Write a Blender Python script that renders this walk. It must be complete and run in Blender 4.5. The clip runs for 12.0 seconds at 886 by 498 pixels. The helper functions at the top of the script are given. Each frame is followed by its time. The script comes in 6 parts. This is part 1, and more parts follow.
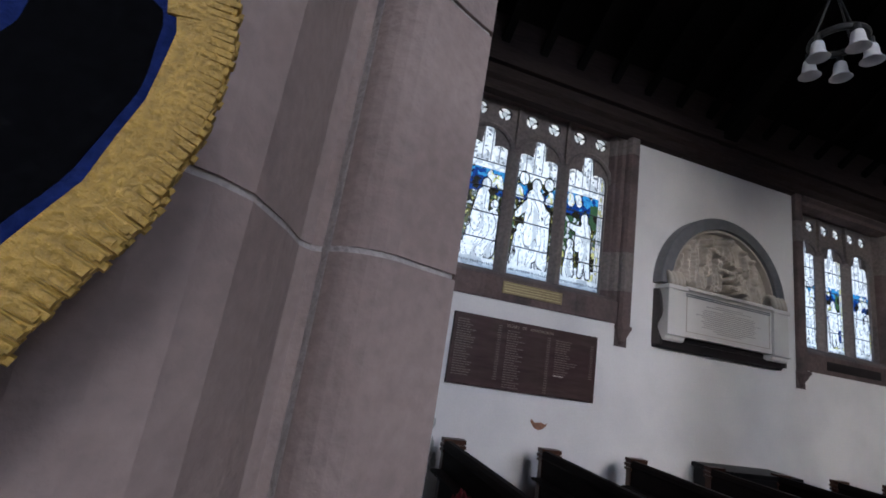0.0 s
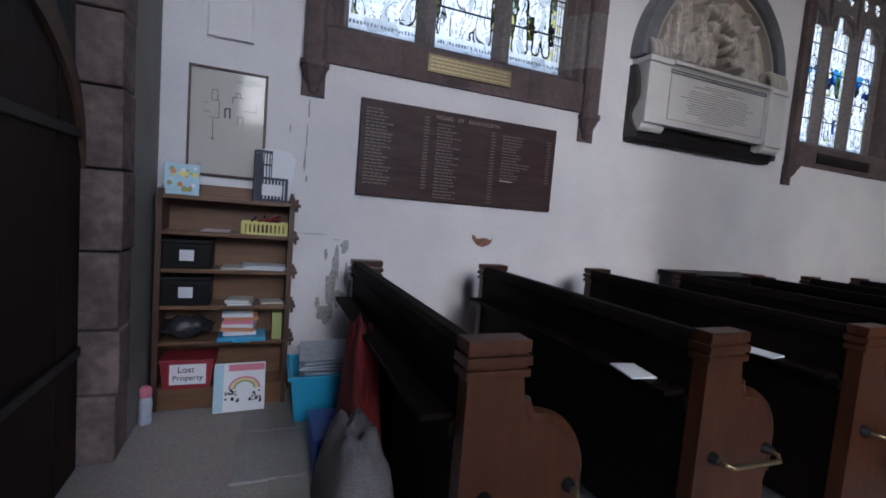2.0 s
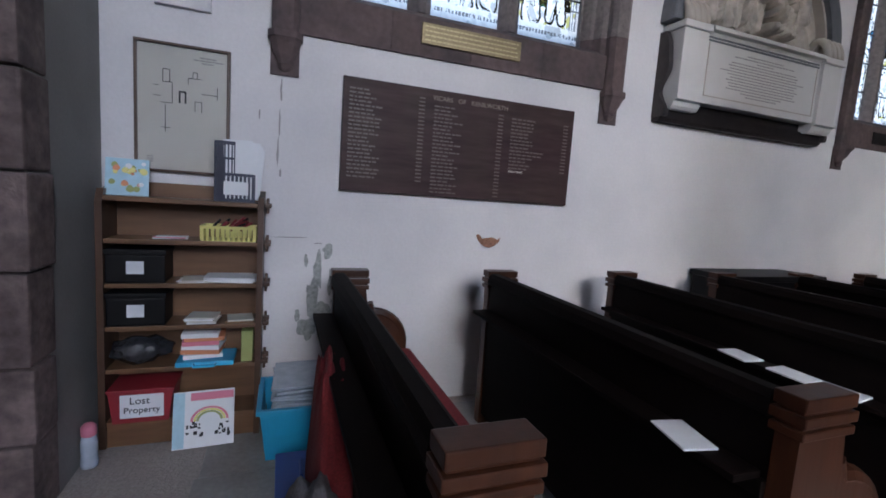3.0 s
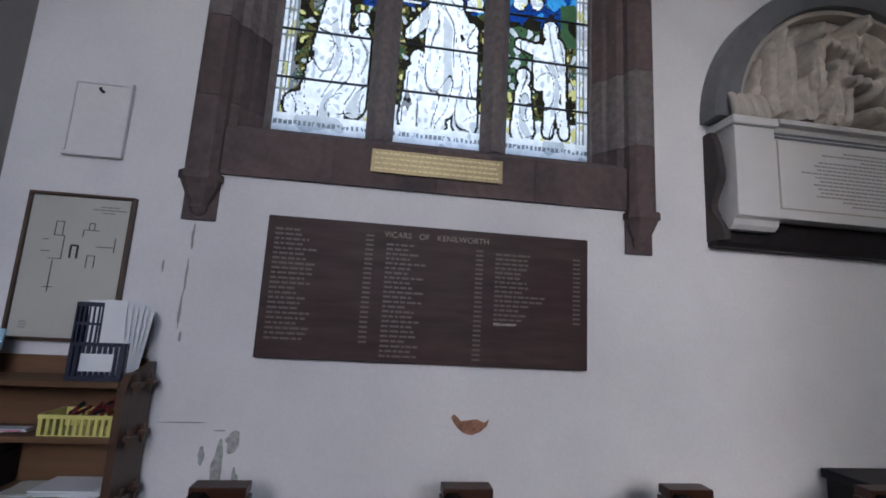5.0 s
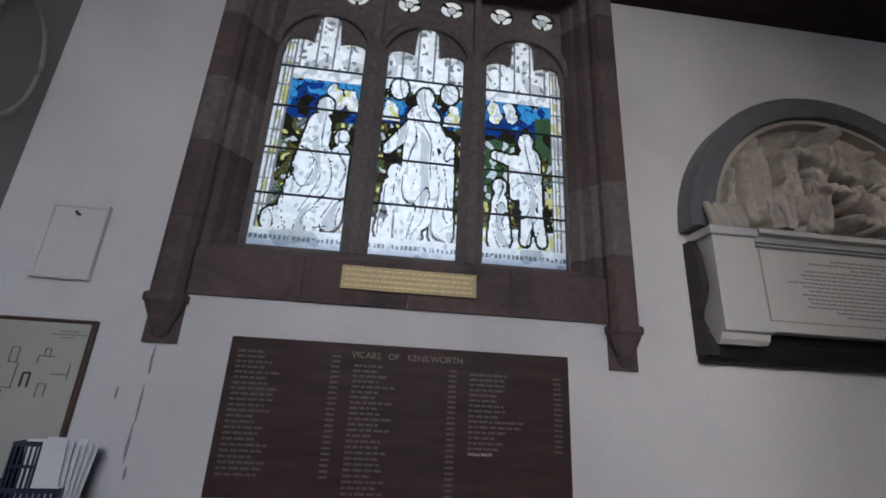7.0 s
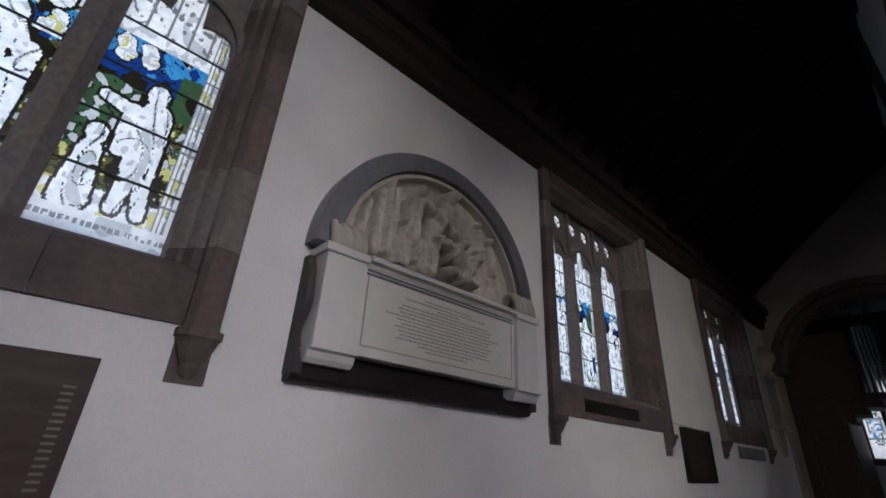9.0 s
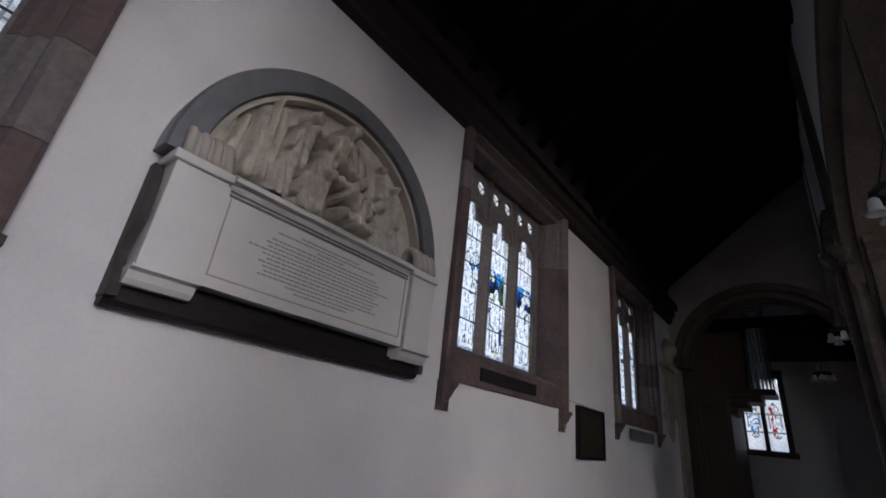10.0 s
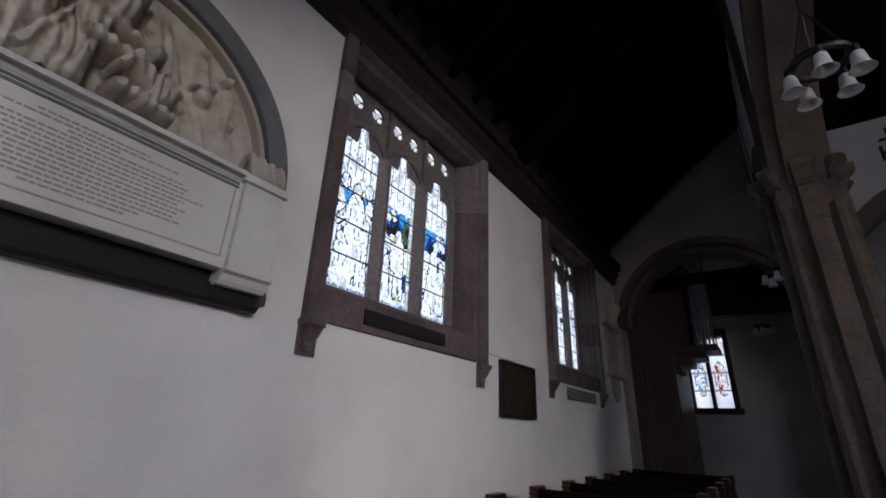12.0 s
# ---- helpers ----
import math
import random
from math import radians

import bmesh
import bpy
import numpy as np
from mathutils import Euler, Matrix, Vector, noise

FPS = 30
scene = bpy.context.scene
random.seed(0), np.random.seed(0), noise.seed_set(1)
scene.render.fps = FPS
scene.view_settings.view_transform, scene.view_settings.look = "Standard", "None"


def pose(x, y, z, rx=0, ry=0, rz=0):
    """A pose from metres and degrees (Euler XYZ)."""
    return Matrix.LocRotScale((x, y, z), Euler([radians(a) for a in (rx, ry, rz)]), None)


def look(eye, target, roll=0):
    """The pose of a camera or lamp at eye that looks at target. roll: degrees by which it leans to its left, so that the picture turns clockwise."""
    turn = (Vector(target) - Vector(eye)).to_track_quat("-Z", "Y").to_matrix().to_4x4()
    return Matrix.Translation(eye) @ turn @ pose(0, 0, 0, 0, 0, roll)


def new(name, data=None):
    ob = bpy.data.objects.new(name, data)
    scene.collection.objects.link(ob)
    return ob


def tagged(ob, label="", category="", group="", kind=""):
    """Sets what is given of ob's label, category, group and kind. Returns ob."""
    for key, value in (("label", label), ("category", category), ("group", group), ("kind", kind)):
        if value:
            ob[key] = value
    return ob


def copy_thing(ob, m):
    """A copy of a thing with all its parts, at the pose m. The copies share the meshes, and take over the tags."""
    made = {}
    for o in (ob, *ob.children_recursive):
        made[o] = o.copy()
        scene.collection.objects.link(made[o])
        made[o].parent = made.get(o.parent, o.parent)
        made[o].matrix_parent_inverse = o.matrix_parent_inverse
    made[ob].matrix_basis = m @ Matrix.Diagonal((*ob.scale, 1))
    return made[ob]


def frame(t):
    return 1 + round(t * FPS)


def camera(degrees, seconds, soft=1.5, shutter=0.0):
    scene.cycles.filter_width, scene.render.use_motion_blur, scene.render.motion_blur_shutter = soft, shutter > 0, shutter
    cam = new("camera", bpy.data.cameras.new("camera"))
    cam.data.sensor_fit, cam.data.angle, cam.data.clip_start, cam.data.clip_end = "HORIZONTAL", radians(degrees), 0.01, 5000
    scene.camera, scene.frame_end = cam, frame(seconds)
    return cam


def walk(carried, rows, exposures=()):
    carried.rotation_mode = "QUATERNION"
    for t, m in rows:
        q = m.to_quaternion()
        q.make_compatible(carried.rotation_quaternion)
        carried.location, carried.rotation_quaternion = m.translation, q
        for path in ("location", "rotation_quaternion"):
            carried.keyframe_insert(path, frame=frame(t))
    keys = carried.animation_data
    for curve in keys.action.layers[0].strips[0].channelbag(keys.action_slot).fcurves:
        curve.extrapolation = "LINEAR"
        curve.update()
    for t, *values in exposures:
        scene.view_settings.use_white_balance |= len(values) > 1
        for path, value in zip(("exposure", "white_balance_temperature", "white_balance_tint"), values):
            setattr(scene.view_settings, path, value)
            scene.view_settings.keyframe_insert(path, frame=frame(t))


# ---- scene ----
cam = camera(89.96, 12.0, soft=1.7)
# seconds, eye x y z, yaw, pitch, roll
ROWS = [
    (0.0, 0.722, 2.435, 1.546, -15.97, 13.37, 9.19),
    (0.5, 0.951, 2.615, 1.431, -13.38, 10.25, 10.81),
    (1.0, 1.062, 2.922, 1.303, -17.85, 4.12, 6.70),
    (1.5, 1.330, 3.174, 1.248, -21.19, 3.23, 5.49),
    (2.0, 1.485, 3.300, 1.244, -21.96, -4.45, 4.64),
    (2.5, 1.583, 3.551, 1.230, -19.54, -3.43, 7.11),
    (3.0, 1.717, 3.671, 1.324, -20.38, -6.49, 3.97),
    (3.5, 2.022, 3.795, 1.446, -16.96, -0.42, 5.25),
    (5.5, 2.603, 4.245, 1.549, -5.08, 9.48, 3.06),
    (6.0, 2.622, 4.241, 1.609, -3.04, 11.21, 4.19),
    (6.5, 2.637, 4.189, 1.718, -2.53, 16.11, 3.26),
    (8.5, 3.209, 4.236, 1.781, -33.55, 23.43, 4.03),
    (9.0, 3.350, 4.247, 1.708, -41.80, 25.01, 3.26),
    (9.5, 3.458, 4.248, 1.703, -42.99, 22.91, 4.01),
    (10.0, 3.784, 4.215, 1.664, -49.51, 22.71, 6.53),
    (10.5, 3.916, 4.139, 1.497, -52.54, 25.24, 3.02),
    (11.0, 4.152, 4.119, 1.475, -53.56, 25.37, 3.26),
    (11.5, 4.479, 4.151, 1.485, -56.40, 22.64, 2.27),
    (12.0, 4.716, 4.120, 1.464, -54.19, 22.07, 2.28),
]


# setting of exposure, sky, and the nave that closes the place
EXPOSURES = [  # seconds, stops, kelvin, tint
    (0.0, 2.52, 6250, 10), (1.0, 2.60, 6150, 10), (2.0, 2.68, 6100, 11), (2.5, 2.85, 6100, 11), (3.7, 2.80, 6150, 11), (5.5, 2.42, 6350, 11),
    (6.5, 2.26, 6500, 10), (8.3, 2.17, 6550, 12), (10.0, 2.36, 6400, 14), (12.0, 2.70, 6400, 14),
]
SKY = 0.15
SOUTH_X = (1.6, 4.2)
SOUTH_Y = -3.6
WEST_X = -3.2
LAMP = 5.8
WEST_GAIN = 0.7


def stance(x, y, z, yaw, pitch, roll):
    a, b = radians(yaw), radians(pitch)
    eye = Vector((x, y, z))
    return look(eye, eye + Vector((-math.sin(a) * math.cos(b), math.cos(a) * math.cos(b), math.sin(b))), roll)


walk(cam, [(row[0], stance(*row[1:])) for row in ROWS], EXPOSURES)

# ---- world and light ----
world = bpy.data.worlds.new("overcast_sky")
scene.world = world
world.use_nodes = True
wn = world.node_tree
sky = wn.nodes.new("ShaderNodeTexSky")
sky.sky_type, sky.sun_disc = "NISHITA", False
sky.sun_elevation, sky.sun_rotation = radians(40), radians(200)
sky.dust_density, sky.ozone_density = 4.0, 0.6
wn.links.new(sky.outputs[0], wn.nodes["Background"].inputs[0])
wn.nodes["Background"].inputs[1].default_value = SKY
sun = new("sun", bpy.data.lights.new("sun", "SUN"))
sun.data.energy, sun.data.angle, sun.data.color = 0.5, radians(12), (1.0, 0.96, 0.9)
sun.matrix_world = look((0, 0, 20), (0.26, 0.72, 19.36))


def window_lamp(x, y, z, w, h, watts, target):
    """A lamp for sky light through an opening that the walk never faces."""
    lamp = new("window_light", bpy.data.lights.new("window_light", "AREA"))
    lamp.data.shape, lamp.data.size, lamp.data.size_y = "RECTANGLE", w, h
    lamp.data.energy, lamp.data.color = watts, (0.735, 0.88, 1.14)
    lamp.data.spread = radians(105)
    lamp.matrix_world = look((x, y, z), target)


for lx in SOUTH_X:
    window_lamp(lx, SOUTH_Y + 0.25, 4.7, 1.7, 3.0, LAMP, (lx - 0.8, 6.0, 0.8))
# added fill from an invented west opening, to brighten the floor by the crate
window_lamp(WEST_X + 0.2, -0.9, 4.6, 2.4, 2.2, LAMP * WEST_GAIN, (2.2, 5.0, 0.3))


# ---- materials ----
def shade(name, colour, rough=0.6, metal=0.0, grain=0.0, scale=30.0, second=None, stain=0.0, stain_scale=2.5, bump=0.0, stretch=(1, 1, 1), spec=0.5, island=0.0, coat=0.0):
    """A surface with fine grain, broad stains and relief, in object metres."""
    m = bpy.data.materials.new(name)
    m.use_nodes = True
    t = m.node_tree
    p = t.nodes["Principled BSDF"]
    p.inputs["Roughness"].default_value, p.inputs["Metallic"].default_value = rough, metal
    p.inputs["Specular IOR Level"].default_value = spec
    p.inputs["Coat Weight"].default_value = coat
    geo = t.nodes.new("ShaderNodeNewGeometry")
    mp = t.nodes.new("ShaderNodeMapping")
    mp.inputs["Scale"].default_value = stretch
    t.links.new(geo.outputs["Position"], mp.inputs[0])
    fine = t.nodes.new("ShaderNodeTexNoise")
    fine.inputs["Scale"].default_value, fine.inputs["Detail"].default_value = scale, 6
    t.links.new(mp.outputs[0], fine.inputs["Vector"])
    broad = t.nodes.new("ShaderNodeTexNoise")
    broad.inputs["Scale"].default_value, broad.inputs["Detail"].default_value = stain_scale, 4
    t.links.new(geo.outputs["Position"], broad.inputs["Vector"])
    ramp = t.nodes.new("ShaderNodeMapRange")
    ramp.inputs["From Min"].default_value, ramp.inputs["From Max"].default_value = 0.42, 0.68
    t.links.new(broad.outputs["Fac"], ramp.inputs["Value"])
    mix1 = t.nodes.new("ShaderNodeMix")
    mix1.data_type = "RGBA"
    mix1.inputs[6].default_value = (*colour, 1)
    mix1.inputs[7].default_value = (*(second or [c * 0.55 for c in colour]), 1)
    mult = t.nodes.new("ShaderNodeMath")
    mult.operation = "MULTIPLY"
    mult.inputs[1].default_value = stain
    t.links.new(ramp.outputs[0], mult.inputs[0])
    t.links.new(mult.outputs[0], mix1.inputs[0])
    hsv = t.nodes.new("ShaderNodeHueSaturation")
    val = t.nodes.new("ShaderNodeMapRange")
    val.inputs["From Min"].default_value, val.inputs["From Max"].default_value = 0.3, 0.7
    val.inputs["To Min"].default_value, val.inputs["To Max"].default_value = 1 - grain, 1 + grain
    t.links.new(fine.outputs["Fac"], val.inputs["Value"])
    out = val.outputs[0]
    if island:
        info = t.nodes.new("ShaderNodeObjectInfo")
        vary = t.nodes.new("ShaderNodeMapRange")
        vary.inputs["To Min"].default_value, vary.inputs["To Max"].default_value = 1 - island, 1 + island
        t.links.new(info.outputs["Random"], vary.inputs["Value"])
        both = t.nodes.new("ShaderNodeMath")
        both.operation = "MULTIPLY"
        t.links.new(val.outputs[0], both.inputs[0])
        t.links.new(vary.outputs[0], both.inputs[1])
        out = both.outputs[0]
    t.links.new(out, hsv.inputs["Value"])
    t.links.new(mix1.outputs[2], hsv.inputs["Color"])
    t.links.new(hsv.outputs[0], p.inputs["Base Color"])
    if bump:
        b = t.nodes.new("ShaderNodeBump")
        b.inputs["Strength"].default_value, b.inputs["Distance"].default_value = bump, 0.01
        t.links.new(fine.outputs["Fac"], b.inputs["Height"])
        t.links.new(b.outputs[0], p.inputs["Normal"])
    return m


def stained(name, colour):
    """Painted window glass that lets daylight through."""
    m = bpy.data.materials.new(name)
    m.use_nodes = True
    t = m.node_tree
    t.nodes.remove(t.nodes["Principled BSDF"])
    geo = t.nodes.new("ShaderNodeNewGeometry")
    n = t.nodes.new("ShaderNodeTexNoise")
    n.inputs["Scale"].default_value, n.inputs["Detail"].default_value = 26, 5
    t.links.new(geo.outputs["Position"], n.inputs["Vector"])
    rng = t.nodes.new("ShaderNodeMapRange")
    rng.inputs["From Min"].default_value, rng.inputs["From Max"].default_value = 0.35, 0.65
    rng.inputs["To Min"].default_value, rng.inputs["To Max"].default_value = 0.82, 1.0
    t.links.new(n.outputs["Fac"], rng.inputs["Value"])
    hsv = t.nodes.new("ShaderNodeHueSaturation")
    hsv.inputs["Color"].default_value = (*colour, 1)
    t.links.new(rng.outputs[0], hsv.inputs["Value"])
    tr = t.nodes.new("ShaderNodeBsdfTranslucent")
    gl = t.nodes.new("ShaderNodeBsdfGlossy")
    gl.inputs["Roughness"].default_value = 0.2
    mx = t.nodes.new("ShaderNodeMixShader")
    mx.inputs[0].default_value = 0.04
    t.links.new(hsv.outputs[0], tr.inputs["Color"])
    t.links.new(tr.outputs[0], mx.inputs[1])
    t.links.new(gl.outputs[0], mx.inputs[2])
    t.links.new(mx.outputs[0], t.nodes["Material Output"].inputs["Surface"])
    return m


M = dict(
    plaster=shade("white_plaster", (0.72, 0.70, 0.71), 0.85, grain=0.03, scale=60, second=(0.56, 0.55, 0.57), stain=0.6, stain_scale=1.3, bump=0.12),
    # shaded copy of the plaster, for the west wall turned from the light
    plaster_grey=shade("shade_greyed_plaster", (0.31, 0.295, 0.285), 0.9, grain=0.04, scale=60, second=(0.22, 0.21, 0.20), stain=0.7, stain_scale=1.6, bump=0.15, spec=0.3),
    # brownish plaster, darkened further to carry the end wall's shade
    buff=shade("shade_toned_buff", (0.33, 0.29, 0.26), 0.9, grain=0.06, scale=40, second=(0.20, 0.17, 0.155), stain=0.7, stain_scale=1.5, bump=0.15, spec=0.2),
    stone=shade("red_sandstone", (0.122, 0.086, 0.083), 0.85, grain=0.17, scale=28, second=(0.062, 0.048, 0.050), stain=0.9, stain_scale=3.2, bump=0.4, island=0.10),
    jamb=shade("worn_pink_sandstone", (0.20, 0.145, 0.135), 0.85, grain=0.25, scale=30, second=(0.085, 0.06, 0.058), stain=0.9, stain_scale=7, bump=0.6, island=0.12),
    stone_grey=shade("grey_sandstone", (0.155, 0.133, 0.128), 0.85, grain=0.22, scale=30, second=(0.15, 0.12, 0.12), stain=0.7, stain_scale=4, bump=0.5),
    pier=shade("buff_pink_stone", (0.27, 0.205, 0.185), 0.85, grain=0.10, scale=55, second=(0.19, 0.14, 0.125), stain=0.8, stain_scale=3, bump=0.35, island=0.08),
    # darker copy of the brown stone, the arcade's dimness put in its colour
    pier_dark=shade("shade_dimmed_brown_stone", (0.105, 0.085, 0.074), 0.9, grain=0.2, scale=30, second=(0.06, 0.048, 0.043), stain=0.7, stain_scale=3, bump=0.4, spec=0.2),
    mortar=shade("lime_mortar", (0.36, 0.32, 0.30), 0.9, grain=0.15, scale=90, bump=0.5),
    # near black: the gloom under the roof is in this colour
    roof=shade("shade_darkened_roof", (0.006, 0.005, 0.0048), 0.9, spec=0.1, grain=0.3, scale=12, stretch=(1, 8, 8), bump=0.3),
    plate=shade("dark_wall_plate", (0.032, 0.023, 0.022), 0.85, spec=0.15, grain=0.3, scale=14, stretch=(0.4, 6, 6), bump=0.4),
    # dark oak, taken down to near black for the unlit pew backs
    oak=shade("dark_oak_with_shade", (0.005, 0.0032, 0.0028), 0.6, spec=0.05, grain=0.3, scale=22, stretch=(1, 0.15, 1), bump=0.12),
    oak_end=shade("brown_stained_oak", (0.050, 0.017, 0.008), 0.36, spec=0.25, grain=0.22, scale=26, stretch=(1, 1, 0.12), second=(0.016, 0.006, 0.004), stain=0.6, bump=0.1, coat=0.06),
    shelf=shade("varnished_brown_wood", (0.15, 0.078, 0.038), 0.45, grain=0.2, scale=24, stretch=(0.15, 1, 1), second=(0.12, 0.06, 0.03), stain=0.5, bump=0.08),
    shelf_dark=shade("dark_varnished_wood", (0.07, 0.036, 0.021), 0.45, grain=0.2, scale=24, stretch=(1, 1, 0.15), bump=0.08),
    door=shade("old_oak_door", (0.022, 0.011, 0.008), 0.65, spec=0.2, grain=0.3, scale=20, stretch=(1, 1, 0.1), second=(0.014, 0.008, 0.006), stain=0.7, bump=0.2),
    door_rail=shade("worn_oak_rail", (0.075, 0.042, 0.026), 0.6, grain=0.25, scale=22, stretch=(1, 0.2, 1), bump=0.15),
    tympanum=shade("weathered_grey_boards", (0.055, 0.056, 0.062), 0.8, grain=0.4, scale=26, second=(0.025, 0.025, 0.03), stain=0.8, stain_scale=7, bump=0.5),
    flag=shade("worn_stone_floor", (0.29, 0.285, 0.28), 0.6, grain=0.10, scale=40, second=(0.20, 0.185, 0.175), stain=0.8, stain_scale=2.2, bump=0.2, island=0.10),
    carpet=shade("red_carpet", (0.16, 0.018, 0.02), 0.95, grain=0.2, scale=250, bump=0.3),
    marble=shade("white_marble", (0.60, 0.585, 0.575), 0.35, grain=0.03, scale=12, second=(0.45, 0.43, 0.42), stain=0.35, stain_scale=3, bump=0.02),
    marble_old=shade("yellowed_marble", (0.41, 0.37, 0.325), 0.6, grain=0.06, scale=14, second=(0.30, 0.26, 0.22), stain=0.5, stain_scale=7, bump=0.05),
    marble_dirty=shade("sooty_marble", (0.45, 0.405, 0.355), 0.6, grain=0.10, scale=22, second=(0.20, 0.165, 0.135), stain=0.5, stain_scale=9, bump=0.05),
    slate=shade("blue_grey_slate", (0.135, 0.14, 0.155), 0.45, grain=0.12, scale=16, second=(0.09, 0.092, 0.10), stain=0.6, bump=0.06),
    scroll=shade("sooty_brown_stone", (0.050, 0.040, 0.039), 0.7, grain=0.2, scale=20, second=(0.03, 0.025, 0.025), stain=0.6, bump=0.2),
    slate_dark=shade("black_marble", (0.018, 0.015, 0.016), 0.5, spec=0.2, grain=0.2, scale=18, stain=0.3),
    letter=shade("grey_letter_paint", (0.30, 0.29, 0.29), 0.7),
    board=shade("dark_oak_board", (0.050, 0.028, 0.029), 0.5, spec=0.15, grain=0.25, scale=30, stretch=(0.12, 1, 1), second=(0.06, 0.042, 0.036), stain=0.6, stain_scale=4, bump=0.05),
    gilt=shade("dull_gilt_letter", (0.105, 0.078, 0.072), 0.5, grain=0.1),
    gilt_head=shade("worn_gilt_heading", (0.20, 0.16, 0.13), 0.5, grain=0.15),
    gilt_new=shade("bright_letter", (0.55, 0.52, 0.47), 0.5),
    brass=shade("engraved_brass", (0.24, 0.19, 0.11), 0.5, metal=0.9, grain=0.15, scale=60, bump=0.1),
    brass_dark=shade("brass_engraving", (0.40, 0.33, 0.18), 0.5, metal=0.5),
    black=shade("black_plastic", (0.005, 0.005, 0.006), 0.5, spec=0.2, grain=0.1),
    iron=shade("black_iron", (0.012, 0.012, 0.013), 0.5, metal=0.3, grain=0.2, bump=0.1),
    lead=shade("lead_came", (0.03, 0.03, 0.032), 0.6, metal=0.2, grain=0.2),
    paper=shade("white_paper", (0.74, 0.75, 0.78), 0.8, grain=0.02),
    ink=shade("black_ink", (0.03, 0.03, 0.035), 0.8),
    ink_grey=shade("grey_ink", (0.28, 0.27, 0.27), 0.8),
    mapsheet=shade("cream_plan_sheet", (0.58, 0.56, 0.51), 0.7, grain=0.02, second=(0.52, 0.49, 0.43), stain=0.4, stain_scale=4),
    hatch=shade("painted_panel", (0.68, 0.66, 0.66), 0.5, grain=0.03),
    navy=shade("navy_card", (0.010, 0.014, 0.040), 0.5),
    blue=shade("bright_blue_plastic", (0.03, 0.36, 0.62), 0.35, grain=0.03),
    deep=shade("deep_blue_plastic", (0.02, 0.07, 0.33), 0.4),
    red=shade("dark_red_plastic", (0.25, 0.02, 0.03), 0.45),
    maroon=shade("maroon_cloth", (0.15, 0.014, 0.018), 0.95, grain=0.2, scale=120, bump=0.4),
    yellow=shade("pale_yellow_plastic", (0.68, 0.62, 0.20), 0.4),
    pink=shade("pink_print", (0.65, 0.20, 0.28), 0.6),
    orange=shade("orange_print", (0.62, 0.24, 0.12), 0.6),
    sky_print=shade("pale_blue_print", (0.38, 0.58, 0.68), 0.5, grain=0.05, scale=40),
    green=shade("olive_print", (0.30, 0.34, 0.12), 0.6),
    clear=shade("clear_plastic_lids", (0.42, 0.47, 0.55), 0.2, grain=0.1, scale=20),
    fabric=shade("grey_cloth", (0.12, 0.115, 0.125), 0.95, grain=0.2, scale=150, bump=0.5),
    cellar=shade("crumpled_black_bag", (0.03, 0.03, 0.035), 0.25, grain=0.3, scale=40, bump=0.8),
    steel=shade("blue_grey_steel", (0.10, 0.145, 0.17), 0.4, grain=0.04, stain=0.2),
    lamp_glass=shade("frosted_white_glass", (0.50, 0.50, 0.53), 0.3, grain=0.03),
    banner=shade("navy_velvet", (0.007, 0.014, 0.065), 0.95, spec=0.05, grain=0.25, scale=160, bump=0.3),
    velvet=shade("black_velvet", (0.003, 0.003, 0.0035), 1.0, spec=0.0, grain=0.3, scale=160),
    gold=shade("gold_fringe", (0.30, 0.18, 0.03), 0.6, grain=0.25, scale=200, bump=0.5),
    organ_wood=shade("organ_oak", (0.035, 0.014, 0.008), 0.5, grain=0.2, scale=20, stretch=(1, 1, 0.15)),
    pipe=shade("dull_pipe_metal", (0.16, 0.18, 0.22), 0.4, metal=0.7, grain=0.1),
    scar=shade("exposed_red_brick", (0.28, 0.14, 0.09), 0.95, grain=0.3, scale=60, bump=0.8),
    damp=shade("damp_flaked_plaster", (0.36, 0.37, 0.36), 0.95, grain=0.25, scale=60, bump=0.9),
    oil=shade("dark_oil_painting", (0.016, 0.011, 0.008), 0.4, grain=0.2, scale=8, second=(0.055, 0.035, 0.016), stain=0.7, stain_scale=7),
    g_white=stained("clear_painted_glass", (1.0, 0.95, 0.86)),
    g_pale=stained("grisaille_glass", (0.64, 0.62, 0.57)),
    g_grey=stained("shaded_glass", (0.25, 0.24, 0.22)),
    g_blue=stained("cobalt_glass", (0.008, 0.045, 0.20)),
    g_sky=stained("azure_glass", (0.05, 0.30, 0.55)),
    g_green=stained("green_glass", (0.05, 0.10, 0.04)),
    g_olive=stained("olive_glass", (0.12, 0.10, 0.025)),
    g_gold=stained("silver_stain_glass", (0.75, 0.66, 0.22)),
    g_red=stained("ruby_glass", (0.40, 0.03, 0.015)),
    g_dark=stained("umber_glass", (0.018, 0.014, 0.008)),
)


# ---- mesh helpers ----
def mesh_of(name, bm, mats):
    bmesh.ops.recalc_face_normals(bm, faces=bm.faces)
    me = bpy.data.meshes.new(name)
    bm.to_mesh(me)
    bm.free()
    for m in mats if isinstance(mats, (list, tuple)) else [mats]:
        me.materials.append(M[m] if isinstance(m, str) else m)
    return me


def part(name, bm, mat, parent=None, label="", kind=""):
    ob = new(name, mesh_of(name, bm, mat))
    ob.parent = parent
    return tagged(ob, label, kind=kind)


def thing(name, label, category, at=(0, 0, 0), group="", kind=""):
    ob = new(name)
    ob.location = at
    return tagged(ob, label, category, group, kind)


def solid(name, bm, mat, label, category, group="", kind=""):
    return tagged(part(name, bm, mat), label, category, group, kind)


def smooth(ob):
    for f in ob.data.polygons:
        f.use_smooth = True
    return ob


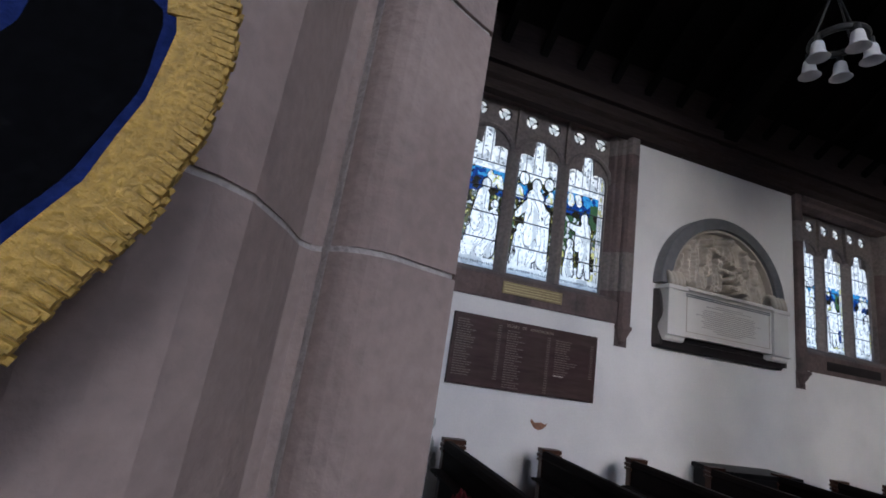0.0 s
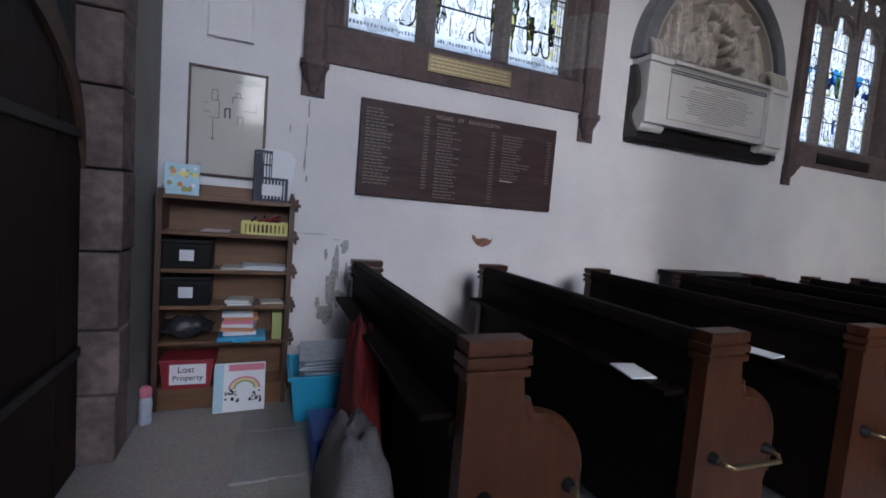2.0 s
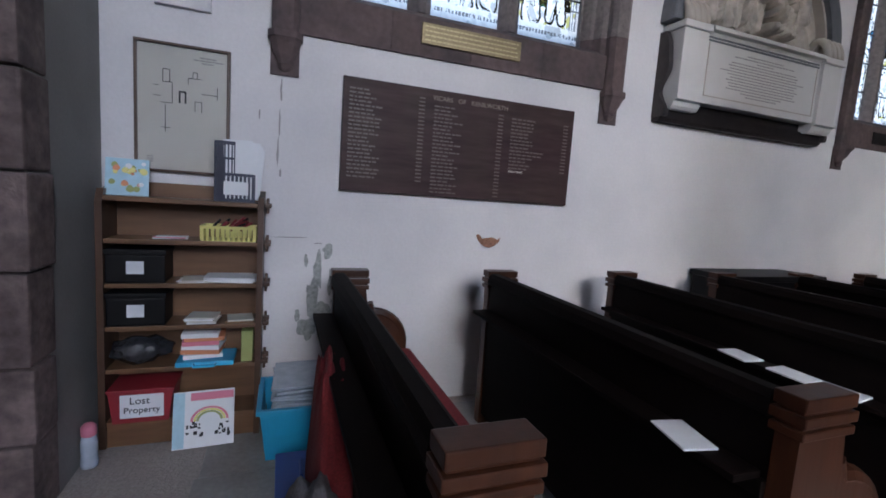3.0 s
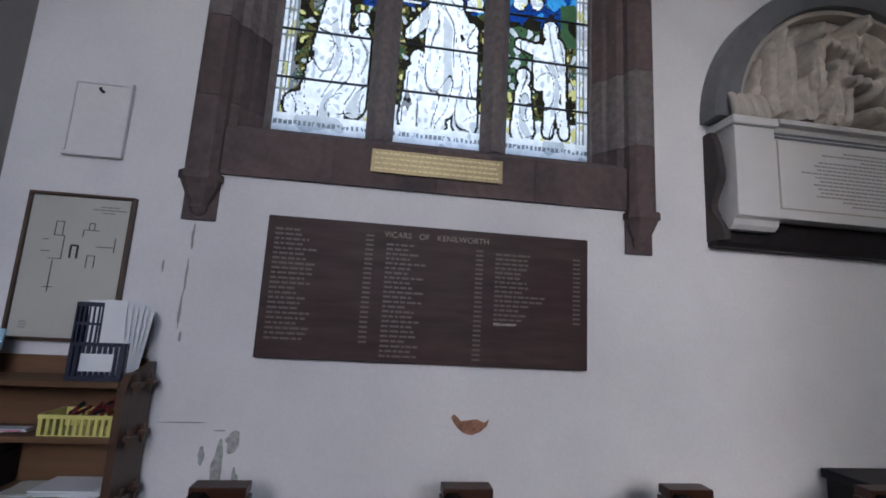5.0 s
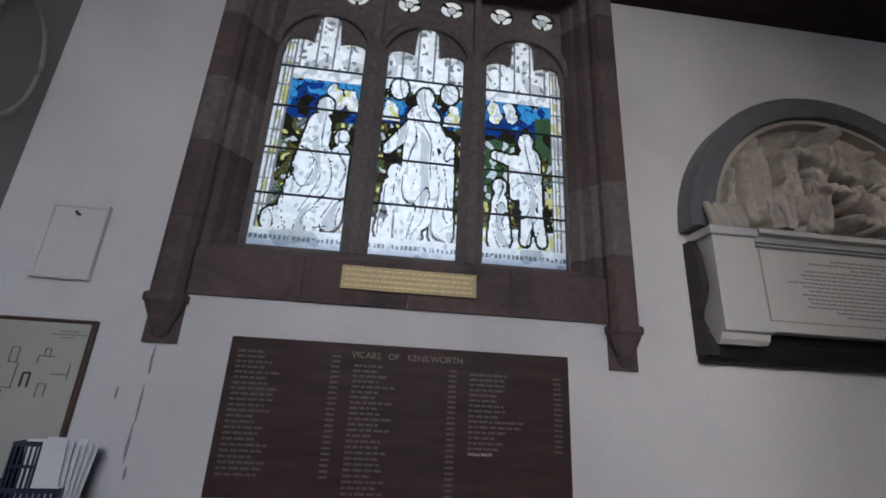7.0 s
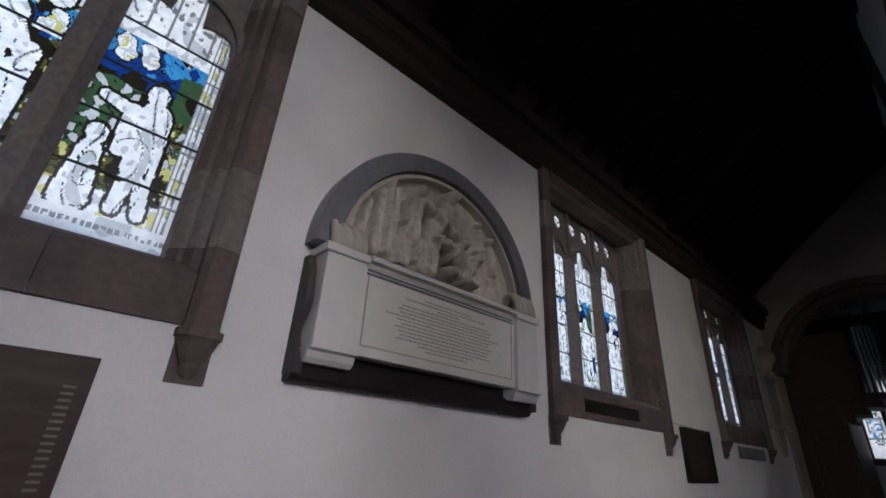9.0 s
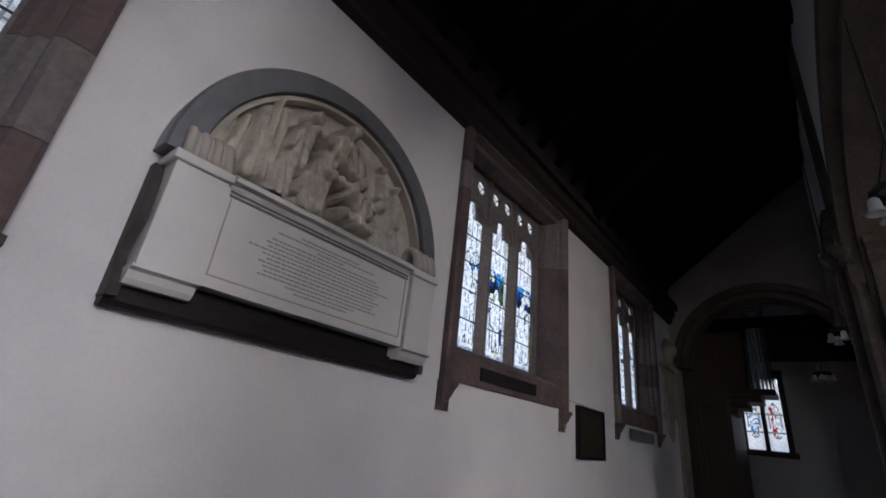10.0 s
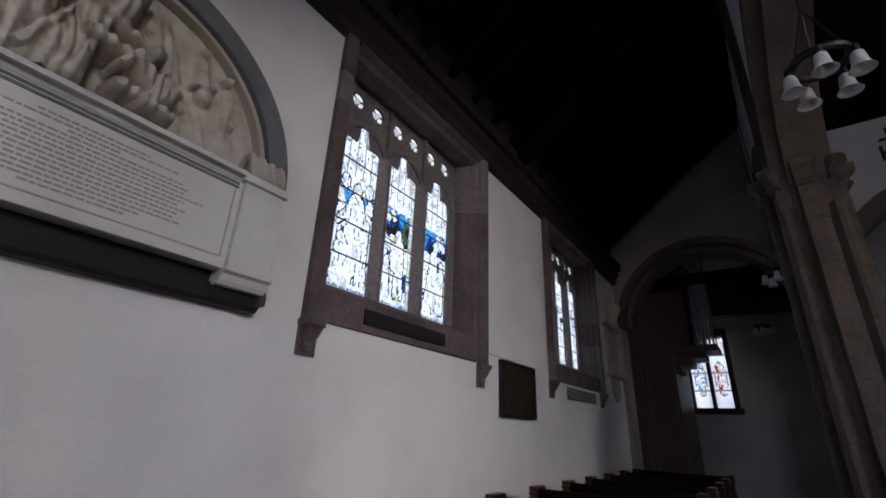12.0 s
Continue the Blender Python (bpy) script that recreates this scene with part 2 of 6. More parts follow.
def block(bm, x0, x1, y0, y1, z0, z1, bevel=0.0, mat=0):
    vs = [bm.verts.new((x, y, z)) for x in (x0, x1) for y in (y0, y1) for z in (z0, z1)]
    fs = [bm.faces.new([vs[i] for i in q]) for q in ((0, 1, 3, 2), (4, 6, 7, 5), (0, 4, 5, 1), (2, 3, 7, 6), (0, 2, 6, 4), (1, 5, 7, 3))]
    for f in fs:
        f.material_index = mat
    if bevel:
        es = list({e for f in fs for e in f.edges})
        for f in bmesh.ops.bevel(bm, geom=es, offset=bevel, segments=2, affect="EDGES", profile=0.6)["faces"]:
            f.material_index = mat
    return vs


def boxbm(*a, bevel=0.0):
    bm = bmesh.new()
    block(bm, *a, bevel=bevel)
    return bm


def prism(bm, pts, axis, a, b, mat=0):
    """A closed outline of (u, v), drawn out along an axis from a to b. x: (y, z); y: (x, z); z: (x, y)."""
    def at(u, v, w):
        return {"x": (w, u, v), "y": (u, w, v), "z": (u, v, w)}[axis]
    lo = [bm.verts.new(at(u, v, a)) for u, v in pts]
    hi = [bm.verts.new(at(u, v, b)) for u, v in pts]
    n = len(pts)
    fs = [bm.faces.new(lo), bm.faces.new(hi)] + [bm.faces.new((lo[i], lo[(i + 1) % n], hi[(i + 1) % n], hi[i])) for i in range(n)]
    for f in fs:
        f.material_index = mat
    return fs


def prismbm(pts, axis, a, b):
    bm = bmesh.new()
    prism(bm, pts, axis, a, b)
    return bm


def tube(bm, path, r, n=8, mat=0, closed=False):
    """A round bar along a path of points; r is one radius or one for each point."""
    path = [Vector(p) for p in path]
    rings = []
    for i, p in enumerate(path):
        if closed:
            d = path[(i + 1) % len(path)] - path[i - 1]
        else:
            d = path[min(i + 1, len(path) - 1)] - path[max(i - 1, 0)]
        q = d.to_track_quat("Z", "Y")
        rad = r[i] if isinstance(r, (list, tuple)) else r
        rings.append([bm.verts.new(p + q @ Vector((rad * math.cos(k * math.tau / n), rad * math.sin(k * math.tau / n), 0))) for k in range(n)])
    pairs = list(zip(rings, rings[1:])) + ([(rings[-1], rings[0])] if closed else [])
    for a, b in pairs:
        for k in range(n):
            bm.faces.new((a[k], a[(k + 1) % n], b[(k + 1) % n], b[k])).material_index = mat
    if not closed:
        for ring in (rings[0], rings[-1]):
            bm.faces.new(ring).material_index = mat


def lathe(bm, rz, cx=0.0, cy=0.0, n=20, mat=0, m=None):
    """A turned shape: rows of (radius, z)."""
    rings = []
    for r, z in rz:
        ring = [Vector((cx + r * math.cos(k * math.tau / n), cy + r * math.sin(k * math.tau / n), z)) for k in range(n)]
        rings.append([bm.verts.new(m @ v if m else v) for v in ring])
    for a, b in zip(rings, rings[1:]):
        for k in range(n):
            bm.faces.new((a[k], a[(k + 1) % n], b[(k + 1) % n], b[k])).material_index = mat
    for ring, (r, z) in ((rings[0], rz[0]), (rings[-1], rz[-1])):
        if r > 1e-4:
            bm.faces.new(ring).material_index = mat


def words(name, text, size, m, mat, parent, align="CENTER"):
    cu = bpy.data.curves.new(name, "FONT")
    cu.body, cu.size, cu.align_x, cu.align_y, cu.extrude = text, size, align, "CENTER", 0.0012
    tmp = bpy.data.objects.new("lettering", cu)
    scene.collection.objects.link(tmp)
    bpy.context.view_layer.update()
    me = bpy.data.meshes.new_from_object(tmp.evaluated_get(bpy.context.evaluated_depsgraph_get()))
    bpy.data.objects.remove(tmp)
    me.materials.clear()
    me.materials.append(M[mat])
    ob = new(name, me)
    ob.parent = parent
    ob.matrix_basis = m
    return ob


def bars(bm, x0, x1, z, h, y, rng, depth=0.002, gaps=True, mat=0):
    """A line of unreadable writing on a face that looks towards -y: short bars for words."""
    x = x0
    while x < x1 - h:
        w = min(rng.uniform(1.5, 4.5) * h, x1 - x) if gaps else x1 - x
        block(bm, x, x + w, y - depth, y, z - h / 2, z + h / 2, mat=mat)
        x += w + h * 0.7

# ---- the large structure ----
WALL, FLOOR = 6.28, 0.03
WEST_AISLE = 0.90
EAST = 13.5
FAR = 17.1

# north aisle wall, with its three window openings
WINDOWS = [  # outer left, outer right, lift, stretch of heights
    (1.65, 3.90, 0.018, 1.085),
    (6.31, 8.44, -0.070, 1.06),
    (10.0, 12.15, -0.040, 1.05),
]


def level(z, lift, k):
    return 1.90 + lift + (z - 1.90) * k


wall = bmesh.new()
edge = WEST_AISLE
for a, b, lift, k in WINDOWS:
    block(wall, edge, a + 0.12, WALL, WALL + 0.75, FLOOR - 0.2, 5.1)
    block(wall, a + 0.12, b - 0.12, WALL, WALL + 0.75, FLOOR - 0.2, level(2.14, lift, k))
    block(wall, a + 0.12, b - 0.12, WALL, WALL + 0.75, level(4.17, lift, k), 5.1)
    edge = b - 0.12
block(wall, edge, EAST, WALL, WALL + 0.75, FLOOR - 0.2, 5.1)
solid("wall_north", wall, "plaster", "white plastered aisle wall with worn patches", "wall", kind="structure")

# end wall of the aisle with a pointed-round arch, its stone ring set just proud
ARCH_Y, ARCH_R, ARCH_Z = 4.72, 1.50, 3.38


def arch_wall(bm, x0, x1, y0, y1, z0, z1, cy, r, cz, n=28):
    """A wall across x with one round-headed opening down to the floor."""
    block(bm, x0, x1, y0, cy - r, z0, z1)
    block(bm, x0, x1, cy + r, y1, z0, z1)
    arc = [(cy + r * math.cos(i * math.pi / n), cz + r * math.sin(i * math.pi / n)) for i in range(n + 1)]
    for (ya, za), (yb, zb) in zip(arc, arc[1:]):
        prism(bm, [(ya, za), (yb, zb), (yb, z1), (ya, z1)], "x", x0, x1)


def arch_ring(bm, x0, x1, cy, r0, r1, cz, n=28, foot=None):
    arc = [(math.cos(i * math.pi / n), math.sin(i * math.pi / n)) for i in range(n + 1)]
    for (ca, sa), (cb, sb) in zip(arc, arc[1:]):
        prism(bm, [(cy + r0 * ca, cz + r0 * sa), (cy + r1 * ca, cz + r1 * sa), (cy + r1 * cb, cz + r1 * sb), (cy + r0 * cb, cz + r0 * sb)], "x", x0, x1)
    if foot is not None:
        block(bm, x0, x1, cy + r0, cy + r1, foot, cz)
        block(bm, x0, x1, cy - r1, cy - r0, foot, cz)


bm = bmesh.new()
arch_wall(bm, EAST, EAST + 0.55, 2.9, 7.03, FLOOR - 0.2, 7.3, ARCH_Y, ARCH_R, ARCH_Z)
solid("wall_east", bm, "buff", "buff plastered cross wall over a round arch, darkened in colour for shade", "wall", kind="structure")
bm = bmesh.new()
arch_ring(bm, EAST - 0.05, EAST + 0.3, ARCH_Y, ARCH_R - 0.10, ARCH_R + 0.03, ARCH_Z)
arch_ring(bm, EAST + 0.12, EAST + 0.6, ARCH_Y, ARCH_R - 0.20, ARCH_R - 0.10, ARCH_Z)
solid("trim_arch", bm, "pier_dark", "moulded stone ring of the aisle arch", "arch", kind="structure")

# the far chapel behind the arch
bm = bmesh.new()
block(bm, FAR, FAR + 0.5, 2.6, 4.78, FLOOR - 0.2, 6.0)
block(bm, FAR, FAR + 0.5, 5.60, 8.6, FLOOR - 0.2, 6.0)
block(bm, FAR, FAR + 0.5, 4.78, 5.60, FLOOR - 0.2, 2.12)
block(bm, FAR, FAR + 0.5, 4.78, 5.60, 3.85, 6.0)
solid("wall_far_east", bm, "plaster", "dim plastered chapel wall", "wall", kind="structure")
solid("wall_chapel_north", boxbm(EAST + 0.55, FAR + 0.5, 8.6, 8.9, FLOOR - 0.2, 6.0), "plaster", "plain chapel side wall", "wall", kind="structure")
# the south wall is added to block nave light, so the chapel stays dark
solid("wall_chapel_south", boxbm(EAST + 1.1, FAR, 2.6, 2.9, FLOOR - 0.2, 6.0), "plaster", "added plaster wall that keeps nave light out of the chapel", "wall", kind="structure")
solid("beam", boxbm(15.4, 15.7, 2.9, 8.6, 3.86, 4.06, bevel=0.02), "plate", "pale timber tie beam across the chapel", "beam", kind="structure")

# west wall of the aisle with the pointed door opening
D0, D1, DZ = 4.25, 5.60, 2.42


def pointed(y0, y1, spring, rise, n=10):
    """The outline of a pointed head from (y0, spring) over the point to (y1, spring)."""
    mid = (y0 + y1) / 2
    left = [(y0 + (mid - y0) * (1 - math.cos(i / n * math.pi / 2)) ** 0.9, spring + rise * math.sin(i / n * math.pi / 2)) for i in range(n + 1)]
    return left + [(y0 + y1 - y, z) for y, z in reversed(left[:-1])]


bm = bmesh.new()
WX0, WX1 = WEST_AISLE - 0.7, WEST_AISLE
block(bm, WX0, WX1, 3.4, D0, FLOOR - 0.2, 7.3)
block(bm, WX0, WX1, D1, WALL + 0.75, FLOOR - 0.2, 7.3)
head = pointed(D0, D1, DZ, 0.95)
for (ya, za), (yb, zb) in zip(head, head[1:]):
    prism(bm, [(ya, za), (yb, zb), (yb, 7.3), (ya, 7.3)], "x", WX0, WX1)
solid("wall_west", bm, "plaster_grey", "plastered wall round the tower door, its shade put in the grey", "wall", kind="structure")

# dressed stone surround of the doorway, block by block
surround = thing("trim_door_surround", "worn red sandstone door surround in irregular blocks", "door surround", kind="structure")
rng = random.Random(4)
for side, (ya, yb) in enumerate(((D0 - 0.16, D0 + 0.05), (D1 - 0.05, D1 + 0.14))):
    z = FLOOR
    while z < DZ - 0.02:
        h = min(rng.uniform(0.22, 0.36), DZ - z)
        wob = rng.uniform(-0.02, 0.03)
        bm = bmesh.new()
        block(bm, WX1 - 0.25, WX1 + rng.uniform(0.008, 0.022), ya - (wob if side == 0 else 0), yb + (wob if side else 0), z + 0.004, z + h - 0.004, bevel=0.012)
        part("stone_block", bm, "jamb", surround)
        z += h
outer = pointed(D0 - 0.16, D1 + 0.14, DZ, 1.24)
inner = pointed(D0 + 0.05, D1 - 0.05, DZ, 0.91)
for i in range(0, len(inner) - 1, 2):
    j = min(i + 2, len(inner) - 1)
    part("arch_stone", prismbm([inner[i], inner[j], outer[j], outer[i]], "x", WX1 - 0.25, WX1 + 0.012 + 0.008 * (i % 4 == 0)), "jamb", surround)

door = thing("door_1", "closed dark oak plank door with a rounded head", "door", kind="structure")
leaf = pointed(D0 + 0.05, D1 - 0.05, 1.42, 0.52)


def leaf_top(y):
    for (y0, z0), (y1, z1) in zip(leaf, leaf[1:]):
        if y0 <= y <= y1:
            return z0 + (z1 - z0) * (y - y0) / max(y1 - y0, 1e-6)
    return leaf[0][1]


planks = 6
for i in range(planks):
    step = (D1 - D0 - 0.1) / planks
    ya, yb = D0 + 0.053 + i * step, D0 + 0.047 + (i + 1) * step
    ym = (ya + yb) / 2
    part("plank", prismbm([(ya, FLOOR), (yb, FLOOR), (yb, leaf_top(yb) - 0.10), (ym, leaf_top(ym) - 0.10), (ya, leaf_top(ya) - 0.10)], "x", WX1 - 0.20, WX1 - 0.13 + 0.004 * (i % 2)), "door", door)
bm = bmesh.new()
for (ya, za), (yb, zb) in zip(leaf, leaf[1:]):
    prism(bm, [(ya, za - 0.11), (yb, zb - 0.11), (yb, zb), (ya, za)], "x", WX1 - 0.20, WX1 - 0.11)
part("door_head", bm, "door_rail", door, "paler curved oak head rail")
bm = bmesh.new()
span = pointed(D0 + 0.05, D1 - 0.05, DZ, 0.91)
for (ya, za), (yb, zb), (yc, zc), (yd, zd) in zip(leaf, leaf[1:], span, span[1:]):
    prism(bm, [(ya, za), (yb, zb), (yd, zd), (yc, zc)], "x", WX1 - 0.22, WX1 - 0.15)
solid("trim_tympanum", bm, "tympanum", "dark grey boarded panel filling the arch over the door", "tympanum", kind="structure")
for z in (0.55, 1.45):
    bm = bmesh.new()
    block(bm, WX1 - 0.13, WX1 - 0.112, D0 + 0.3, D1 - 0.06, z - 0.02, z + 0.02, bevel=0.004)
    part("hinge_strap", bm, "iron", door, "black iron strap hinge")
bm = bmesh.new()
lathe(bm, [(0.0, 0.0), (0.028, 0.002), (0.026, 0.02), (0.012, 0.03), (0.02, 0.05), (0.0, 0.062)], n=14, m=Matrix.Translation((WX1 - 0.128, D0 + 0.13, 1.02)) @ Matrix.Rotation(radians(90), 4, "Y"))
part("door_knob", bm, "brass", door, "small brass knob")

# closing walls of the nave, the way behind the first step, and the roofs
SOUTH_BOTTOM, SOUTH_TOP = 3.2, 6.2
bm = bmesh.new()
edge = WEST_X
for lx in SOUTH_X:
    block(bm, edge, lx - 0.85, SOUTH_Y - 0.5, SOUTH_Y, FLOOR - 0.2, 7.4)
    block(bm, lx - 0.85, lx + 0.85, SOUTH_Y - 0.5, SOUTH_Y, FLOOR - 0.2, SOUTH_BOTTOM)
    block(bm, lx - 0.85, lx + 0.85, SOUTH_Y - 0.5, SOUTH_Y, SOUTH_TOP, 7.4)
    edge = lx + 0.85
block(bm, edge, FAR + 0.5, SOUTH_Y - 0.5, SOUTH_Y, FLOOR - 0.2, 7.4)
solid("wall_south", bm, "plaster", "plain plastered nave wall with tall window openings", "wall", kind="structure")
bm = bmesh.new()
block(bm, WEST_X - 0.5, WEST_X, SOUTH_Y - 0.5, -2.2, FLOOR - 0.2, 7.4)
block(bm, WEST_X - 0.5, WEST_X, 0.4, 3.4, FLOOR - 0.2, 7.4)
# opening made only for the added west fill lamp
block(bm, WEST_X - 0.5, WEST_X, -2.2, 0.4, FLOOR - 0.2, 3.4)
block(bm, WEST_X - 0.5, WEST_X, -2.2, 0.4, 5.8, 7.4)
solid("wall_nave_west", bm, "plaster", "plain plastered nave end wall", "wall", kind="structure")
bm = bmesh.new()
arch_wall(bm, EAST + 0.6, EAST + 1.1, SOUTH_Y, 2.9, FLOOR - 0.2, 6.75, 0.9, 2.02, 3.6)
solid("wall_chancel", bm, "plaster", "pale wall over the chancel arch", "wall", kind="structure")
bm = bmesh.new()
arch_ring(bm, EAST + 0.54, EAST + 1.15, 0.9, 1.80, 2.07, 3.6, foot=FLOOR)
solid("trim_chancel_arch", bm, "stone_grey", "stone ring of the chancel arch", "arch", kind="structure")
solid("wall_nave_east", boxbm(FAR, FAR + 0.5, SOUTH_Y, 3.0, FLOOR - 0.2, 7.4), "plaster", "plain wall far behind the chancel arch", "wall", kind="structure")

# lean-to aisle roof, boards on rafters blackened in colour for shade, and the nave roof
bm = bmesh.new()
prism(bm, [(WALL + 0.75, 4.60), (3.1, 7.38), (3.1, 7.53), (WALL + 0.75, 4.80)], "x", WX0, FAR + 0.5)
for i in range(38):
    x = 0.7 + i * 0.46
    prism(bm, [(WALL + 0.02, 4.78), (3.15, 7.29), (3.15, 7.35), (WALL + 0.02, 4.84)], "x", x, x + 0.09)
for x in (1.2, 4.95, 8.9, 12.2):
    prism(bm, [(WALL - 0.01, 4.36), (3.2, 7.06), (3.2, 7.30), (WALL - 0.01, 4.66)], "x", x, x + 0.2)
solid("ceiling", bm, "roof", "timber lean-to aisle roof, shade put in its near-black colour", "ceiling", kind="structure")
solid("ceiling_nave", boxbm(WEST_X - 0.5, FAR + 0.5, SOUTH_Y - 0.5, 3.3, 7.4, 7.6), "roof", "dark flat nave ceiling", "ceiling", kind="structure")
# low chapel ceiling, added so that the space above it reads black
solid("ceiling_chapel", boxbm(EAST + 0.55, FAR + 0.5, 2.9, 8.9, 4.30, 4.42), "roof", "added dark ceiling that blacks out the chapel top", "ceiling", kind="structure")
bm = bmesh.new()
prism(bm, [(WALL + 0.0, 4.22), (WALL - 0.07, 4.24), (WALL - 0.09, 4.28), (WALL - 0.09, 4.335), (WALL - 0.14, 4.37), (WALL - 0.14, 4.48), (WALL, 4.48)], "x", WEST_AISLE, EAST)
prism(bm, [(WALL, 4.48), (WALL - 0.20, 4.48), (WALL - 0.20, 4.62), (WALL - 0.05, 4.68), (WALL - 0.05, 5.18), (WALL, 5.18)], "x", WEST_AISLE, EAST)
solid("trim_wall_plate", bm, "plate", "dark moulded wall plate under the roof", "wall plate", kind="structure")

# floor slabs lie on a mortar bed; the bed reaches under every room
solid("floor", boxbm(WEST_X - 0.5, FAR + 0.5, SOUTH_Y - 0.5, 8.9, FLOOR - 0.25, FLOOR - 0.012), "mortar", "worn stone-paved floor", "floor", kind="structure")
solid("ground", boxbm(-400, 400, -400, 400, FLOOR - 0.9, FLOOR - 0.6), "damp", "flat ground outside the walls", "ground", kind="structure")
solid("carpet_runner", boxbm(8.0, 16.8, 3.75, 4.66, FLOOR, FLOOR + 0.012), "carpet", "dark red carpet along the far aisle floor", "carpet", kind="structure")

# blind oval set in the plaster high beside the door
bm = bmesh.new()
tube(bm, [(WEST_AISLE + 0.004, 6.04 + 0.16 * math.cos(t * math.tau / 36), 3.12 + 0.30 * math.sin(t * math.tau / 36)) for t in range(36)], 0.013, 7, closed=True)
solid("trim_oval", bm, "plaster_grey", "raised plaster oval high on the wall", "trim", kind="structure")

# ---- windows ----
def capsule(px, pz, ax, az, bx, bz, ra, rb):
    """Distance from a point to a tapered stroke from a to b (negative inside)."""
    dx, dz = bx - ax, bz - az
    h = max(0.0, min(1.0, ((px - ax) * dx + (pz - az) * dz) / (dx * dx + dz * dz + 1e-9)))
    return math.hypot(px - ax - dx * h, pz - az - dz * h) - (ra + (rb - ra) * h)


# plain robed shapes: strokes (ax, az, bx, bz, ra, rb) in units of a light's width, up from its foot
SHAPES = [
    [(0.50, 0.30, 0.56, 1.22, 0.26, 0.13), (0.60, 1.42, 0.60, 1.44, 0.09, 0.09), (0.82, 0.30, 0.84, 0.92, 0.12, 0.10), (0.84, 1.10, 0.84, 1.11, 0.075, 0.075), (0.55, 1.05, 0.80, 0.80, 0.07, 0.05), (0.2, 0.25, 0.5, 0.3, 0.1, 0.14)],
    [(0.50, 0.45, 0.52, 1.38, 0.20, 0.20), (0.52, 1.64, 0.52, 1.66, 0.10, 0.10), (0.38, 1.30, 0.12, 1.05, 0.08, 0.05), (0.66, 1.30, 0.86, 1.05, 0.08, 0.05), (0.22, 0.25, 0.22, 0.66, 0.15, 0.10), (0.24, 0.80, 0.24, 0.81, 0.08, 0.08), (0.80, 0.25, 0.80, 0.95, 0.13, 0.11), (0.82, 1.14, 0.82, 1.15, 0.085, 0.085), (0.2, 1.72, 0.2, 1.74, 0.1, 0.1), (0.82, 1.72, 0.82, 1.74, 0.1, 0.1), (0.46, 0.20, 0.46, 0.40, 0.12, 0.09)],
    [(0.60, 0.62, 0.58, 1.08, 0.14, 0.13), (0.54, 1.26, 0.54, 1.28, 0.085, 0.085), (0.52, 0.25, 0.56, 0.60, 0.05, 0.07), (0.72, 0.25, 0.64, 0.60, 0.05, 0.07), (0.22, 0.25, 0.22, 0.62, 0.13, 0.08), (0.22, 0.76, 0.22, 0.77, 0.075, 0.075), (0.52, 1.02, 0.16, 1.10, 0.06, 0.04), (0.40, 1.05, 0.40, 0.7, 0.07, 0.05)],
]
GLASS = ["g_white", "g_pale", "g_grey", "g_blue", "g_sky", "g_green", "g_olive", "g_gold", "g_red", "g_dark"]


